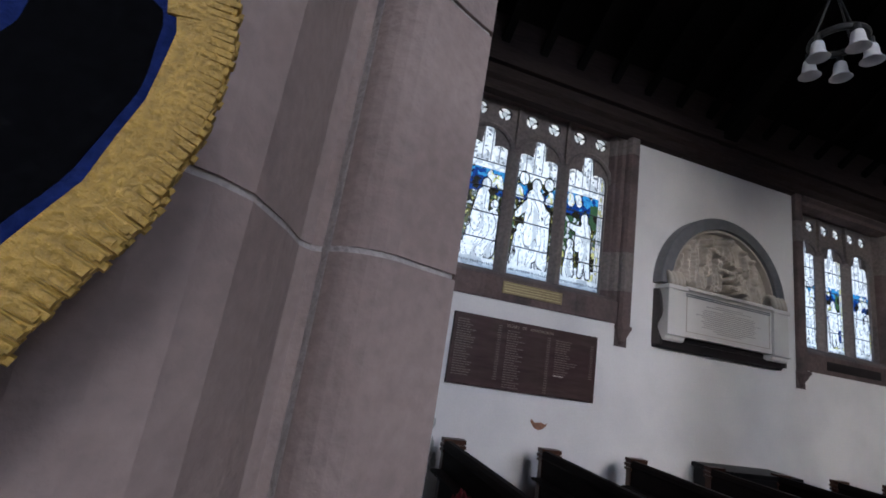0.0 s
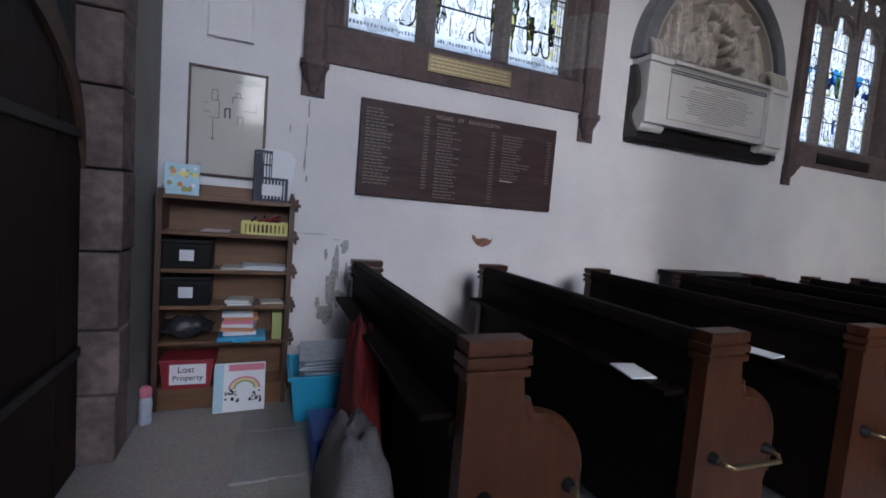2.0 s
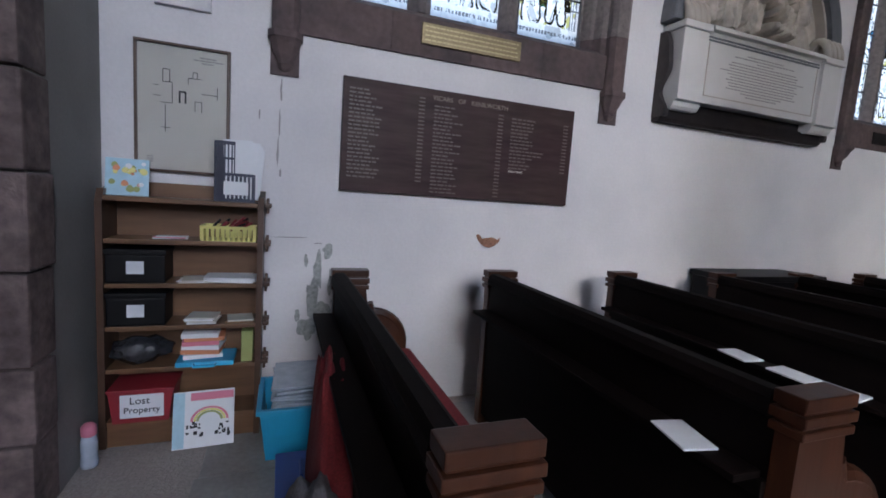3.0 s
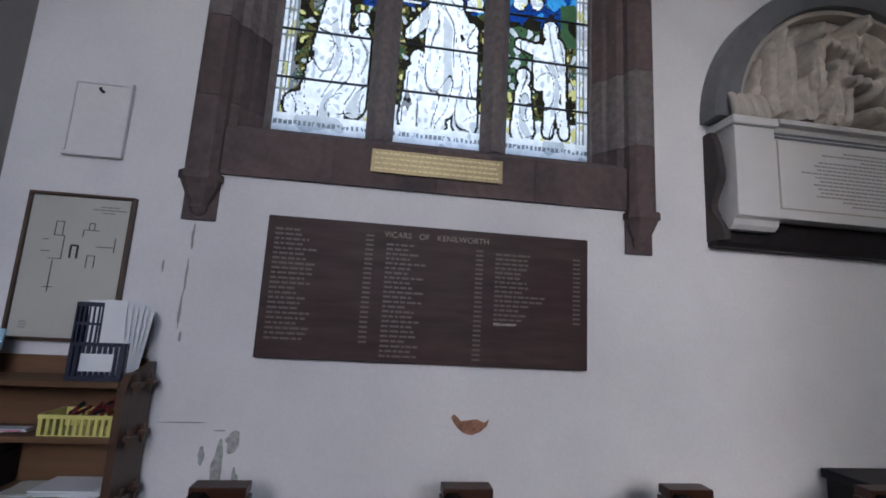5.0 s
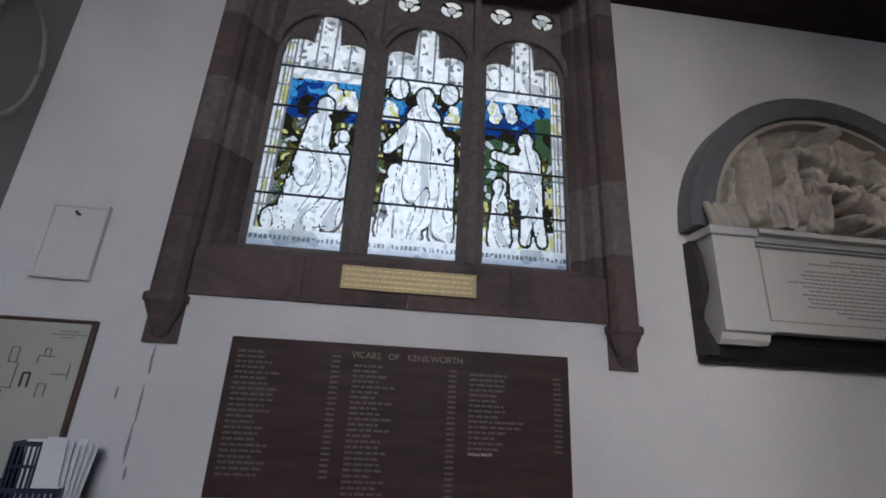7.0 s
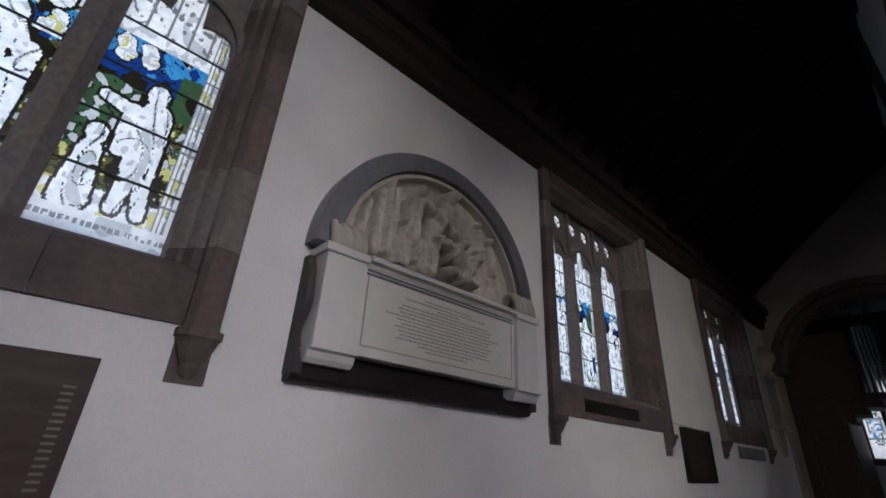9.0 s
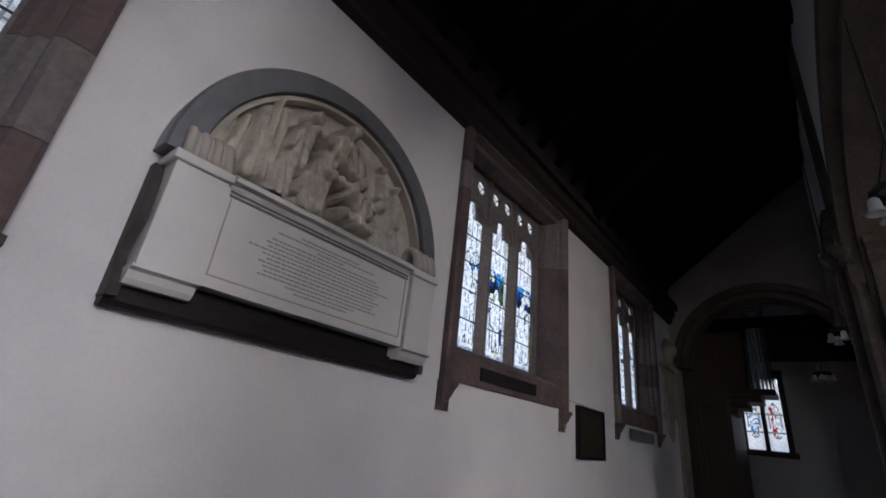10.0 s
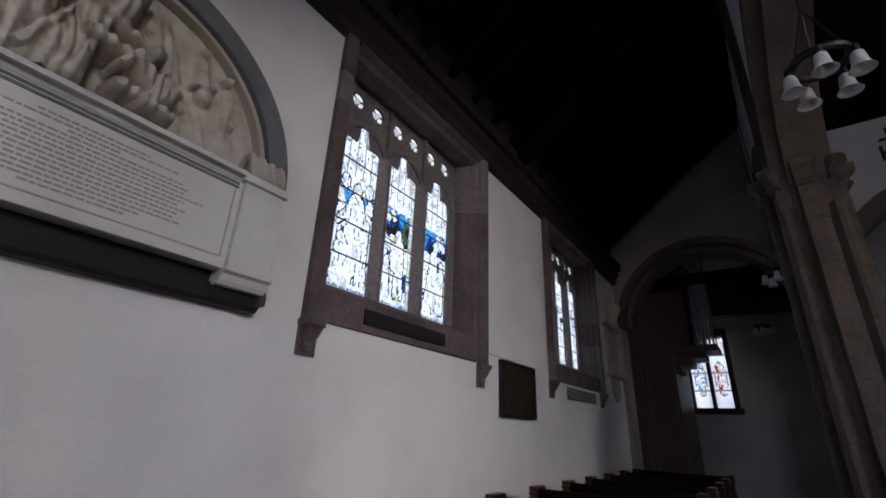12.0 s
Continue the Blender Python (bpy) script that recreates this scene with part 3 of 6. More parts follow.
def glass_colour(u, v, light, seed):
    """Which glass lies at u across and v up a light, both in light widths."""
    v *= 0.80
    n1 = noise.noise(Vector((u * 5 + seed, v * 5, light * 7.0)))
    n2 = noise.noise(Vector((u * 13 + seed, v * 13, light * 3.0)))
    if v < 0.16:
        return 2 if abs(v - 0.08) < 0.022 and (int(u * 60) % 3 != 0) and abs(n2) < 0.3 else (1 if n1 > 0.25 else 0)
    sd = min(capsule(u, v, *s) for s in SHAPES[light % 3]) - 0.018
    if sd < -0.014:
        sway = noise.noise(Vector((u * 3.2 + seed, v * 2.0, light)))
        fold = math.sin(u * 21 + 5.5 * sway + 1.3 * v)
        if abs(fold) < 0.13 and n1 > -0.24:
            return 9 if n2 > -0.12 else 2
        if abs(fold) < 0.3 and n1 > 0.1:
            return 1
        if abs(math.sin(v * 6.5 + 6 * sway + 2 * u)) < 0.07 and n1 < 0.05:
            return 9 if n2 > 0 else 2
        return 1 if fold * sway > 0.24 or abs(n2) > 0.42 else 0
    if sd < 0.014:
        return 9
    if light != 1 and (u < 0.15 if light == 0 else u > 0.86):
        e = u if light == 0 else 1 - u
        if abs(e - 0.05) < 0.008 or abs(e - 0.095) < 0.008 or e > 0.132 or abs((v * 4) % 1 - 0.5) < 0.03:
            return 2
        return 7 if n1 > 0.3 or 0.05 < e < 0.095 and n2 > 0.1 else (1 if n1 < -0.25 else 0)
    if v > 1.86:
        return 2 if (abs((u * 5) % 1 - 0.5) > 0.43 or abs(n2) > 0.42) else (1 if n1 > 0.2 else 0)
    if v > 1.72:
        return 0 if n2 > -0.1 else 1
    wave = 1.50 + 0.14 * n1
    angel = min(capsule(u, v, *s) for s in (((0.66, 1.62, 0.74, 1.50, 0.09, 0.11), (0.84, 1.60, 0.90, 1.48, 0.07, 0.10)), ((0.10, 1.52, 0.12, 1.40, 0.08, 0.12), (0.88, 1.52, 0.86, 1.40, 0.08, 0.12)), ((0.12, 1.64, 0.16, 1.54, 0.08, 0.10), (0.32, 1.66, 0.36, 1.56, 0.07, 0.09)))[light % 3])
    angel += 0.04 * n2
    if angel < 0 and v > 1.36:
        return 9 if angel > -0.015 else (7 if n2 > 0.25 else (1 if abs(n2) < 0.1 else 0))
    if light % 3 == 2 and u > 0.66 and 1.12 < v < wave + 0.06:
        return 5 if n1 > -0.1 else 9
    if abs(v - wave + 0.03 * (light == 1)) < 0.24 - 0.10 * (light == 1) + 0.10 * n1:
        if abs(n2) < 0.035:
            return 9
        lift = (v - wave) * 2.0 + n1 * 1.1 + 0.5 * n2 - 0.12 + 0.3 * (light == 1)
        return 4 if lift > 0.08 else (3 if lift > -0.45 else 9)
    if v < 0.34:
        return 0 if n2 > -0.1 else (7 if n1 > 0 else 1)
    if seed > 5:
        return 9 if abs(n2) < 0.03 else (7 if n1 > 0.34 else (3 if n1 < -0.40 else 0))
    if abs(n2) < 0.05:
        return 9
    if light == 2 and u < 0.4 and v > 0.6:
        return 1 if n2 > 0.1 else 5
    if abs(n2) > 0.40 or (light == 2 and u > 0.7 and v < 0.8 and n1 > 0.0):
        return 1 if n2 > 0 else 7
    return 9 if n1 < -0.08 else (5 if n2 > 0.16 else (2 if n1 > 0.34 else 6))


def light_top(u, w, h, spring):
    """Height of the glass at u across a light: a five-lobed head with a narrow middle lobe."""
    s = abs(u - 0.5) * 2
    side = spring + 0.13 * w * math.sqrt(max(0.0, 1 - ((s - 0.62) / 0.40) ** 2)) if 0.22 < s else 0
    mid = h - 0.5 * w * (1 - math.sqrt(max(0.0, 1 - (s / 0.30) ** 2))) * 0.3 if s < 0.30 else 0
    return max(side, mid, spring - 0.02 if s < 0.98 else spring - 0.04)


def glass_panel(w, z0, z1, h, spring, x0, y, light, seed, zbase, cell):
    bm = bmesh.new()
    nx, nz = max(4, round(w / cell)), max(3, round((z1 - z0) / cell))
    grid = {}
    for i in range(nx + 1):
        top = light_top(min(max(i / nx, 0.01), 0.99), w, h, spring)
        for j in range(nz + 1):
            x, z = i / nx * w, min(z0 + (z1 - z0) * j / nz, top)
            if 0 < i < nx and 0 < j < nz and z < top:
                x += 0.35 * cell * noise.noise(Vector((i * 0.9, j * 0.9, seed)))
                z += 0.35 * cell * noise.noise(Vector((i * 0.9, j * 0.9, seed + 40)))
            grid[i, j] = bm.verts.new((x0 + x, y, zbase + z))
    for i in range(nx):
        for j in range(nz):
            q = [grid[i, j], grid[i + 1, j], grid[i + 1, j + 1], grid[i, j + 1]]
            if q[3].co.z - q[0].co.z < 1e-4 and q[2].co.z - q[1].co.z < 1e-4:
                continue
            u = (sum(a.co.x for a in q) / 4 - x0) / w
            v = (sum(a.co.z for a in q) / 4 - zbase) / w
            bm.faces.new(q).material_index = glass_colour(u, v, light, seed)
    bmesh.ops.remove_doubles(bm, verts=bm.verts, dist=1e-5)
    return bm


def plate_with_holes(bm, x0, x1, z0, z1, y0, y1, inside, cell):
    """Tracery: a slab with openings, its stair-free edges pulled onto the curve where inside() changes sign."""
    nx, nz = round((x1 - x0) / cell), round((z1 - z0) / cell)
    val = {(i, j): inside(x0 + (x1 - x0) * i / nx, z0 + (z1 - z0) * j / nz) for i in range(nx + 1) for j in range(nz + 1)}
    made = {}

    def put(key, x, z):
        if key not in made:
            made[key] = (bm.verts.new((x, y0, z)), bm.verts.new((x, y1, z)))
        return made[key]
    for i in range(nx):
        for j in range(nz):
            c = [(i, j), (i + 1, j), (i + 1, j + 1), (i, j + 1)]
            loop = []
            for a, b in zip(c, c[1:] + c[:1]):
                va, vb = val[a], val[b]
                pa = (x0 + (x1 - x0) * a[0] / nx, z0 + (z1 - z0) * a[1] / nz)
                pb = (x0 + (x1 - x0) * b[0] / nx, z0 + (z1 - z0) * b[1] / nz)
                if va > 0:
                    loop.append((put(a, *pa), False))
                if (va > 0) != (vb > 0):
                    t = va / (va - vb)
                    key = (min(a, b), max(a, b))
                    loop.append((put(key, pa[0] + (pb[0] - pa[0]) * t, pa[1] + (pb[1] - pa[1]) * t), True))
            if len(loop) < 3:
                continue
            vs = [v for v, _ in loop]
            bm.faces.new([v[0] for v in vs])
            bm.faces.new([v[1] for v in reversed(vs)])
            n = len(loop)
            for k in range(n):
                if loop[k][1] and loop[(k + 1) % n][1]:
                    a, b = vs[k], vs[(k + 1) % n]
                    bm.faces.new((a[0], b[0], b[1], a[1]))


def gothic_window(index, a, b, lift, k, label, cell):
    w = b - a
    L = lambda z: level(z, lift, k)
    win = thing("window_%d" % index, label, "window", (0, 0, 0), kind="structure")
    s = w / 2.12
    yf = WALL - 0.065
    # jambs: an outer moulded order, a hollow, and an inner chamfer back to the glass
    prof = [(0.0, WALL - 0.005), (0.0, yf + 0.01), (0.02, yf), (0.10, yf), (0.125, yf + 0.03), (0.13, WALL + 0.0), (0.16, WALL + 0.015), (0.185, WALL + 0.07), (0.205, WALL + 0.08), (0.235, WALL + 0.13), (0.26, WALL + 0.24), (0.12, WALL + 0.26), (0.12, WALL - 0.005)]
    prof = [(u * s, y) for u, y in prof]
    cuts = [L(2.08), L(2.42), L(2.80), L(3.14), L(3.55), L(3.85), L(4.28)]
    for side in (0, 1):
        pts = [(a + u, y) if side == 0 else (b - u, y) for u, y in prof]
        jit = random.Random(index * 10 + side)
        zs = [cuts[0]] + [z + jit.uniform(-0.04, 0.04) for z in cuts[1:-1]] + [min(cuts[-1], 4.46)]
        for z0, z1 in zip(zs, zs[1:]):
            part("jamb_stone", prismbm(pts, "z", z0 + 0.0015, z1 - 0.0015), "stone_grey" if jit.random() < 0.35 else "stone", win)
        # corbel under the jamb: a moulded block on a square stone
        x0, x1 = (a - 0.005, a + 0.135 * s) if side == 0 else (b - 0.135 * s, b + 0.005)
        bm = bmesh.new()
        block(bm, x0 + 0.002, x1 - 0.002, WALL - 0.012, WALL + 0.05, L(1.895), L(2.08))
        prism(bm, [(x0 - 0.012, WALL - 0.01), (x0 - 0.012, yf), (x0 + 0.02, yf - 0.035), (x1 - 0.02, yf - 0.035), (x1 + 0.012, yf), (x1 + 0.012, WALL - 0.01)], "z", L(2.055), L(2.085))
        mid = (x0 + x1) / 2
        hw = (x1 - x0) / 2
        rings = [(hw + 0.006, 2.055, 0.085), (hw, 2.035, 0.07), (hw * 0.8, 2.0, 0.055), (hw * 0.52, 1.965, 0.03), (hw * 0.46, 1.955, 0.03), (hw * 0.5, 1.945, 0.034), (hw * 0.4, 1.925, 0.022), (hw * 0.12, 1.912, 0.012)]
        loops = []
        for r, z, d in rings:
            loops.append([bm.verts.new((mid + ux * r, WALL - 0.012 - d * uy, L(z))) for ux, uy in ((-1, 0), (-1, 0.55), (-0.55, 1), (0.55, 1), (1, 0.55), (1, 0))])
        for p, q in zip(loops, loops[1:]):
            for i in range(5):
                bm.faces.new((p[i], p[i + 1], q[i + 1], q[i]))
        bm.faces.new(loops[-1])
        part("corbel", bm, "stone", win, "moulded stone corbel")
    # head: flat label mould under the wall plate
    bm = bmesh.new()
    prism(bm, [(WALL + 0.25, L(4.10)), (WALL + 0.14, L(4.07)), (WALL + 0.02, L(4.10)), (WALL, L(4.14)), (yf, L(4.16)), (yf - 0.02, min(L(4.22), 4.42)), (yf - 0.02, 4.45), (WALL + 0.25, 4.45)], "x", a + 0.13 * s, b - 0.13 * s)
    part("head_stone", bm, "stone", win)
    # sill: a stone apron and a sloped ledge
    xs = [a + 0.128 * s + i * (w - 0.256 * s) / 4 for i in range(5)]
    for x0, x1 in zip(xs, xs[1:]):
        prof_s = [(WALL + 0.28, L(2.10)), (WALL - 0.018, L(2.10)), (WALL - 0.022, L(2.30)), (WALL + 0.03, L(2.335)), (WALL + 0.28, L(2.43))]
        part("sill_stone", prismbm(prof_s, "x", x0 + 0.001, x1 - 0.001), "stone", win)
    # lights, mullions and tracery
    xa, xb = (a + 0.125 * w, b - 0.118 * w) if index == 1 else (a + 0.150 * w, b - 0.170 * w)
    unit = (xb - xa) / 3
    mull = 0.215 * unit
    lw = unit - mull * 2 / 3
    glass_y = WALL + (0.165 if index == 1 else 0.235)
    zb, zt, zs = L(2.385), L(3.79), L(3.55)
    starts = [xa + i * (lw + mull) for i in range(3)]
    bm = bmesh.new()
    for i in (0, 1):
        x0 = starts[i] + lw
        prism(bm, [(x0 - 0.01, glass_y + 0.02), (x0 - 0.01, glass_y - 0.02), (x0 + mull * 0.32, glass_y - 0.085), (x0 + mull * 0.68, glass_y - 0.085), (x0 + mull + 0.01, glass_y - 0.02), (x0 + mull + 0.01, glass_y + 0.02)], "z", L(2.36), zs + 0.03)
        part("mullion", bm, "stone_grey", win)
        bm = bmesh.new()
    bm.free()
    rc = 0.074 * s
    zc = L(3.955)
    circles = [(st + lw * 0.5 + d * unit * 0.245, zc) for st in starts for d in (-1, 1)]

    def hole(x, z):
        best = 1.0
        for cx, cz in circles:
            best = min(best, math.hypot(x - cx, z - cz) - rc)
        for st in starts:
            if st - 0.02 < x < st + lw + 0.02:
                u = (x - st) / lw
                if 0.015 < u < 0.985:
                    best = min(best, z - (zb + light_top(u, lw, zt - zb, zs - zb)))
                else:
                    best = min(best, 0.02 if z > zs - 0.1 else 0.02)
        return best
    bm = bmesh.new()
    plate_with_holes(bm, a + 0.12 * s, b - 0.12 * s, zs - 0.06, L(4.10), glass_y - 0.022, glass_y + 0.03, hole, 0.016 if index == 1 else 0.03)
    part("tracery", bm, "stone_grey", win, "cusped stone tracery")
    # raised ribs of the three arches and the uprights over them
    for i, st in enumerate(starts):
        bm = bmesh.new()
        c = st + lw / 2
        r = lw * 0.5 + mull * 0.32
        tube(bm, [(c + r * math.cos(t * math.pi / 16), glass_y - 0.035, zs - 0.03 + r * 1.02 * math.sin(t * math.pi / 16)) for t in range(17)], 0.026 * s, 6)
        part("arch_rib", bm, "stone_grey", win)
    bm = bmesh.new()
    for i in (0, 1):
        x = starts[i] + lw + mull / 2
        block(bm, x - 0.02, x + 0.02, glass_y - 0.06, glass_y - 0.02, zs + 0.05, L(4.09), bevel=0.006)
    part("tracery_bar", bm, "stone_grey", win)
    bm = bmesh.new()
    for side in (0, 1):
        x0, x1 = (a + 0.2 * s, starts[0]) if side == 0 else (starts[2] + lw, b - 0.2 * s)
        block(bm, x0, x1, glass_y - 0.03, glass_y + 0.05, L(2.36), zs)
    part("inner_jamb", bm, "stone_grey", win)
    # glass between iron saddle bars
    bounds = [0.0] + [(zt - zb) * f for f in (0.19, 0.37, 0.55, 0.73)] + [zt - zb + 0.002]
    for i, st in enumerate(starts):
        for n, (z0, z1) in enumerate(zip(bounds, bounds[1:])):
            pane = part("pane", glass_panel(lw, z0, z1, zt - zb, zs - zb, st, glass_y, (i + index - 1) % 3 if index > 1 else i, index * 3.7, zb, cell), GLASS, win)
            pane.visible_shadow = False
        bm = bmesh.new()
        for z in bounds[1:-1]:
            tube(bm, [(st - 0.005, glass_y - 0.012, zb + z), (st + lw + 0.005, glass_y - 0.012, zb + z)], 0.0065, 6)
        part("saddle_bars", bm, "lead", win, "thin iron saddle bars")
    for cx, cz in circles:
        bm = bmesh.new()
        for r0, r1, c in ((0.0, 0.35, 1), (0.35, 0.42, 9), (0.42, 0.9, 0), (0.9, 1.06, 9)):
            n = 14
            for q in range(n):
                t0, t1 = q * math.tau / n, (q + 1) * math.tau / n
                p = [(cx + rc * r * math.cos(t), glass_y, cz + rc * r * math.sin(t)) for r, t in ((r0, t0), (r1, t0), (r1, t1), (r0, t1))]
                vs = [bm.verts.new(v) for v in (p if r0 else p[1:3] + [p[0]])]
                bm.faces.new(vs).material_index = 9 if c == 0 and q % 5 == 0 else c
        part("roundel", bm, GLASS, win, "small round painted pane")
    return win


for i, (a, b, lift, k) in enumerate(WINDOWS):
    gothic_window(i + 1, a, b, lift, k, ["three-light stained-glass window in red sandstone tracery", "second three-light stained-glass window in dark stone", "further stained-glass window seen edge on in dark stone"][i], 0.0062 if i == 0 else 0.012)

# brass plate on the first sill
plate = thing("memorial_plate", "engraved brass plate on the window sill", "plaque")
part("plate", boxbm(2.455, 3.10, WALL - 0.036, WALL - 0.022, 2.205, 2.322, bevel=0.003), "brass", plate)
bm = bmesh.new()
rng = random.Random(8)
for z in (2.302, 2.277, 2.252, 2.227):
    bars(bm, 2.475, 3.08, z, 0.0085, WALL - 0.036, rng, 0.0012)
part("engraving", bm, "brass_dark", plate, kind="stuff")
for i, z in ((2, level(2.2, WINDOWS[1][2], WINDOWS[1][3])),):
    solid("memorial_plate", boxbm(6.80, 7.75, WALL - 0.034, WALL - 0.022, z - 0.055, z + 0.05, bevel=0.003), "slate_dark", "dark metal plate on the window sill", "plaque")
solid("memorial_plate", boxbm(10.55, 11.70, WALL - 0.034, WALL - 0.022, 1.88, 2.03, bevel=0.003), "slate", "grey stone plate under the further window", "plaque")

# window of the far chapel
win = thing("window_4", "two-light stained-glass window in the far chapel", "window", kind="structure")
for n, ya in enumerate((4.80, 5.22)):
    bm = bmesh.new()
    nx, nz = 14, 44
    for i in range(nx):
        for j in range(nz):
            y0, y1 = ya + 0.36 * i / nx, ya + 0.36 * (i + 1) / nx
            z0, z1 = 2.14 + 1.60 * j / nz, 2.14 + 1.60 * (j + 1) / nz
            u, v = (i + 0.5) / nx, (z0 - 2.14) / 0.4
            if v > 3.4 and abs(u - 0.5) > 0.5 * math.sqrt(max(0, 1 - ((v - 3.4) / 0.7) ** 2)):
                continue
            c = 0
            inside = ((u - 0.5) / 0.34) ** 2 + ((v - 1.55) / 0.95) ** 2
            mood = noise.noise(Vector((u * 4, v * 3, 5 + 4 * n)))
            if inside < 1.0:
                c = (8 if mood > 0.12 else 1) if n == 0 else (4 if mood > 0.0 else (5 if mood < -0.3 else 1))
            if inside < 1.0 and noise.noise(Vector((u * 7, v * 7, 2 + n))) > 0.1:
                c = 0
            if j % 11 == 10 or abs(inside - 1.0) < 0.12:
                c = 2
            bm.faces.new([bm.verts.new(p) for p in ((FAR + 0.1, y0, z0), (FAR + 0.1, y1, z0), (FAR + 0.1, y1, z1), (FAR + 0.1, y0, z1))]).material_index = c
    pane = part("pane", bm, GLASS, win)
    pane.visible_shadow = False
bm = bmesh.new()
for y0, y1 in ((4.70, 4.81), (5.15, 5.23), (5.57, 5.68)):
    block(bm, FAR - 0.03, FAR + 0.25, y0, y1, 2.07, 3.88)
block(bm, FAR - 0.05, FAR + 0.25, 4.64, 5.74, 2.00, 2.13)
block(bm, FAR - 0.03, FAR + 0.25, 4.70, 5.68, 3.74, 3.92)
part("window_frame", bm, "stone", win)

# ---- the moulded respond by the first step ----
respond = thing("respond", "moulded buff-pink stone half pier with worn mortar joints", "pier", kind="structure")


def arc(cx, cy, r, t0, t1, n=7):
    return [(cx + r * math.cos(radians(t0 + (t1 - t0) * i / n)), cy + r * math.sin(radians(t0 + (t1 - t0) * i / n))) for i in range(n + 1)]


shaft = [(0.30, 3.62), (0.30, 2.70)] + arc(0.34, 2.72, 0.05, 200, 340, 6) + [(0.40, 2.78), (0.42, 2.84)] + arc(0.56, 2.83, 0.115, 170, 330, 8)[1:] + [(0.685, 2.86), (0.70, 2.935), (0.715, 2.955)] + arc(0.80, 2.975, 0.075, 200, 285, 6) + [(0.86, 2.925), (0.915, 2.95), (0.93, 3.01), (0.93, 3.28), (0.90, 3.38), (0.86, 3.62)]
shaft = [(x + 0.0, y + 0.075) for x, y in shaft]
rng = random.Random(2)
courses = [FLOOR, 0.52, 0.86, 1.19, 1.655, 2.06, 2.52, 2.95, 3.4, 3.9, 4.4]
for z0, z1 in zip(courses, courses[1:]):
    dx, dy = rng.uniform(-0.002, 0.002), rng.uniform(-0.002, 0.002)
    part("stone_block", prismbm([(x + dx, y + dy) for x, y in shaft], "z", z0 + 0.004, z1 - 0.004), "pier", respond)
cxm, cym = 0.62, 3.225
part("mortar_core", prismbm([(cxm + (x - cxm) * 0.988, cym + (y - cym) * 0.988) for x, y in shaft], "z", FLOOR, 4.4), "mortar", respond)
solid("wall_over_respond", boxbm(WEST_X, 0.9, 2.8, 3.6, 4.4, 7.3), "plaster", "plaster over the half pier", "wall", kind="structure")
solid("wall_respond_back", boxbm(WEST_X, 0.30, 2.92, 3.6, FLOOR - 0.2, 4.4), "plaster", "plaster beside the half pier", "wall", kind="structure")

# ---- arcade pier beside the far aisle ----
pier = thing("arcade_pier", "tall clustered grey-brown stone pier with moulded capital", "pier", kind="structure")
PX, PY = 9.95, 3.47
bm = bmesh.new()


def pier_outline(r, flat):
    pts = []
    for q in range(4):
        t = 90 * q
        pts += [(PX + r * math.cos(radians(t + d)), PY + r * math.sin(radians(t + d))) for d in (-11, -6, 0, 6, 11)]
        pts += [(PX + f * flat * math.cos(radians(t + d)), PY + f * flat * math.sin(radians(t + d))) for d, f in ((17, 1.0), (29, 1.0), (34, 1.26), (40, 1.34), (50, 1.34), (56, 1.26), (61, 1.0), (73, 1.0))]
    return pts


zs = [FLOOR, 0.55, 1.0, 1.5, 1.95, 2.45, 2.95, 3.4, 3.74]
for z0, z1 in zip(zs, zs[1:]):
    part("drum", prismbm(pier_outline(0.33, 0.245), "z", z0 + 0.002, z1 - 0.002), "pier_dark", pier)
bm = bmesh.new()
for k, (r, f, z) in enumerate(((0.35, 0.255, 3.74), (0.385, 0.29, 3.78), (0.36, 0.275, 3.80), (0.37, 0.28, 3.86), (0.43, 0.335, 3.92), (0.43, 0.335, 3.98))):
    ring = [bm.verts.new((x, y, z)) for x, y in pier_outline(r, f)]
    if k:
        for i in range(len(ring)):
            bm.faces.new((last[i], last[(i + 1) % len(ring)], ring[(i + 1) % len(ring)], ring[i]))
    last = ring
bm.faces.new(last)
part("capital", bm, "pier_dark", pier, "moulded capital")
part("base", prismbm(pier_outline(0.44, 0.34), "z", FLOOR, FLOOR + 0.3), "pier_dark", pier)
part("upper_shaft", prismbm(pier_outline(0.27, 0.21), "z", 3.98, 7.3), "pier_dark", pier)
# arches springing from it: towards the camera's end and towards the chancel
for xc, r in ((PX + 1.95, 1.7),):
    bm = bmesh.new()
    n = 18
    pts = [(xc + r * math.cos(math.pi * i / n), 3.98 + r * 0.62 * math.sin(math.pi * i / n)) for i in range(n + 1)]
    out = [(xc + (r + 0.2) * math.cos(math.pi * i / n), 3.98 + (r + 0.2) * 0.62 * math.sin(math.pi * i / n)) for i in range(n + 1)]
    for i in range(n):
        prism(bm, [pts[i], pts[i + 1], out[i + 1], out[i]], "y", PY - 0.24, PY + 0.24)
    solid("trim_arcade_arch", bm, "pier_dark", "moulded arcade arch in shade-darkened stone", "arch", kind="structure")
    bm = bmesh.new()
    for i in range(n):
        prism(bm, [out[i], out[i + 1], (out[i + 1][0], 7.2), (out[i][0], 7.2)], "y", PY - 0.2, PY + 0.2)
    solid("wall_arcade_east", bm, "plaster", "dim plaster over the arcade arch", "wall", kind="structure")



def arcade_y(x):
    return 3.36 + (x - 0.8) * 0.012


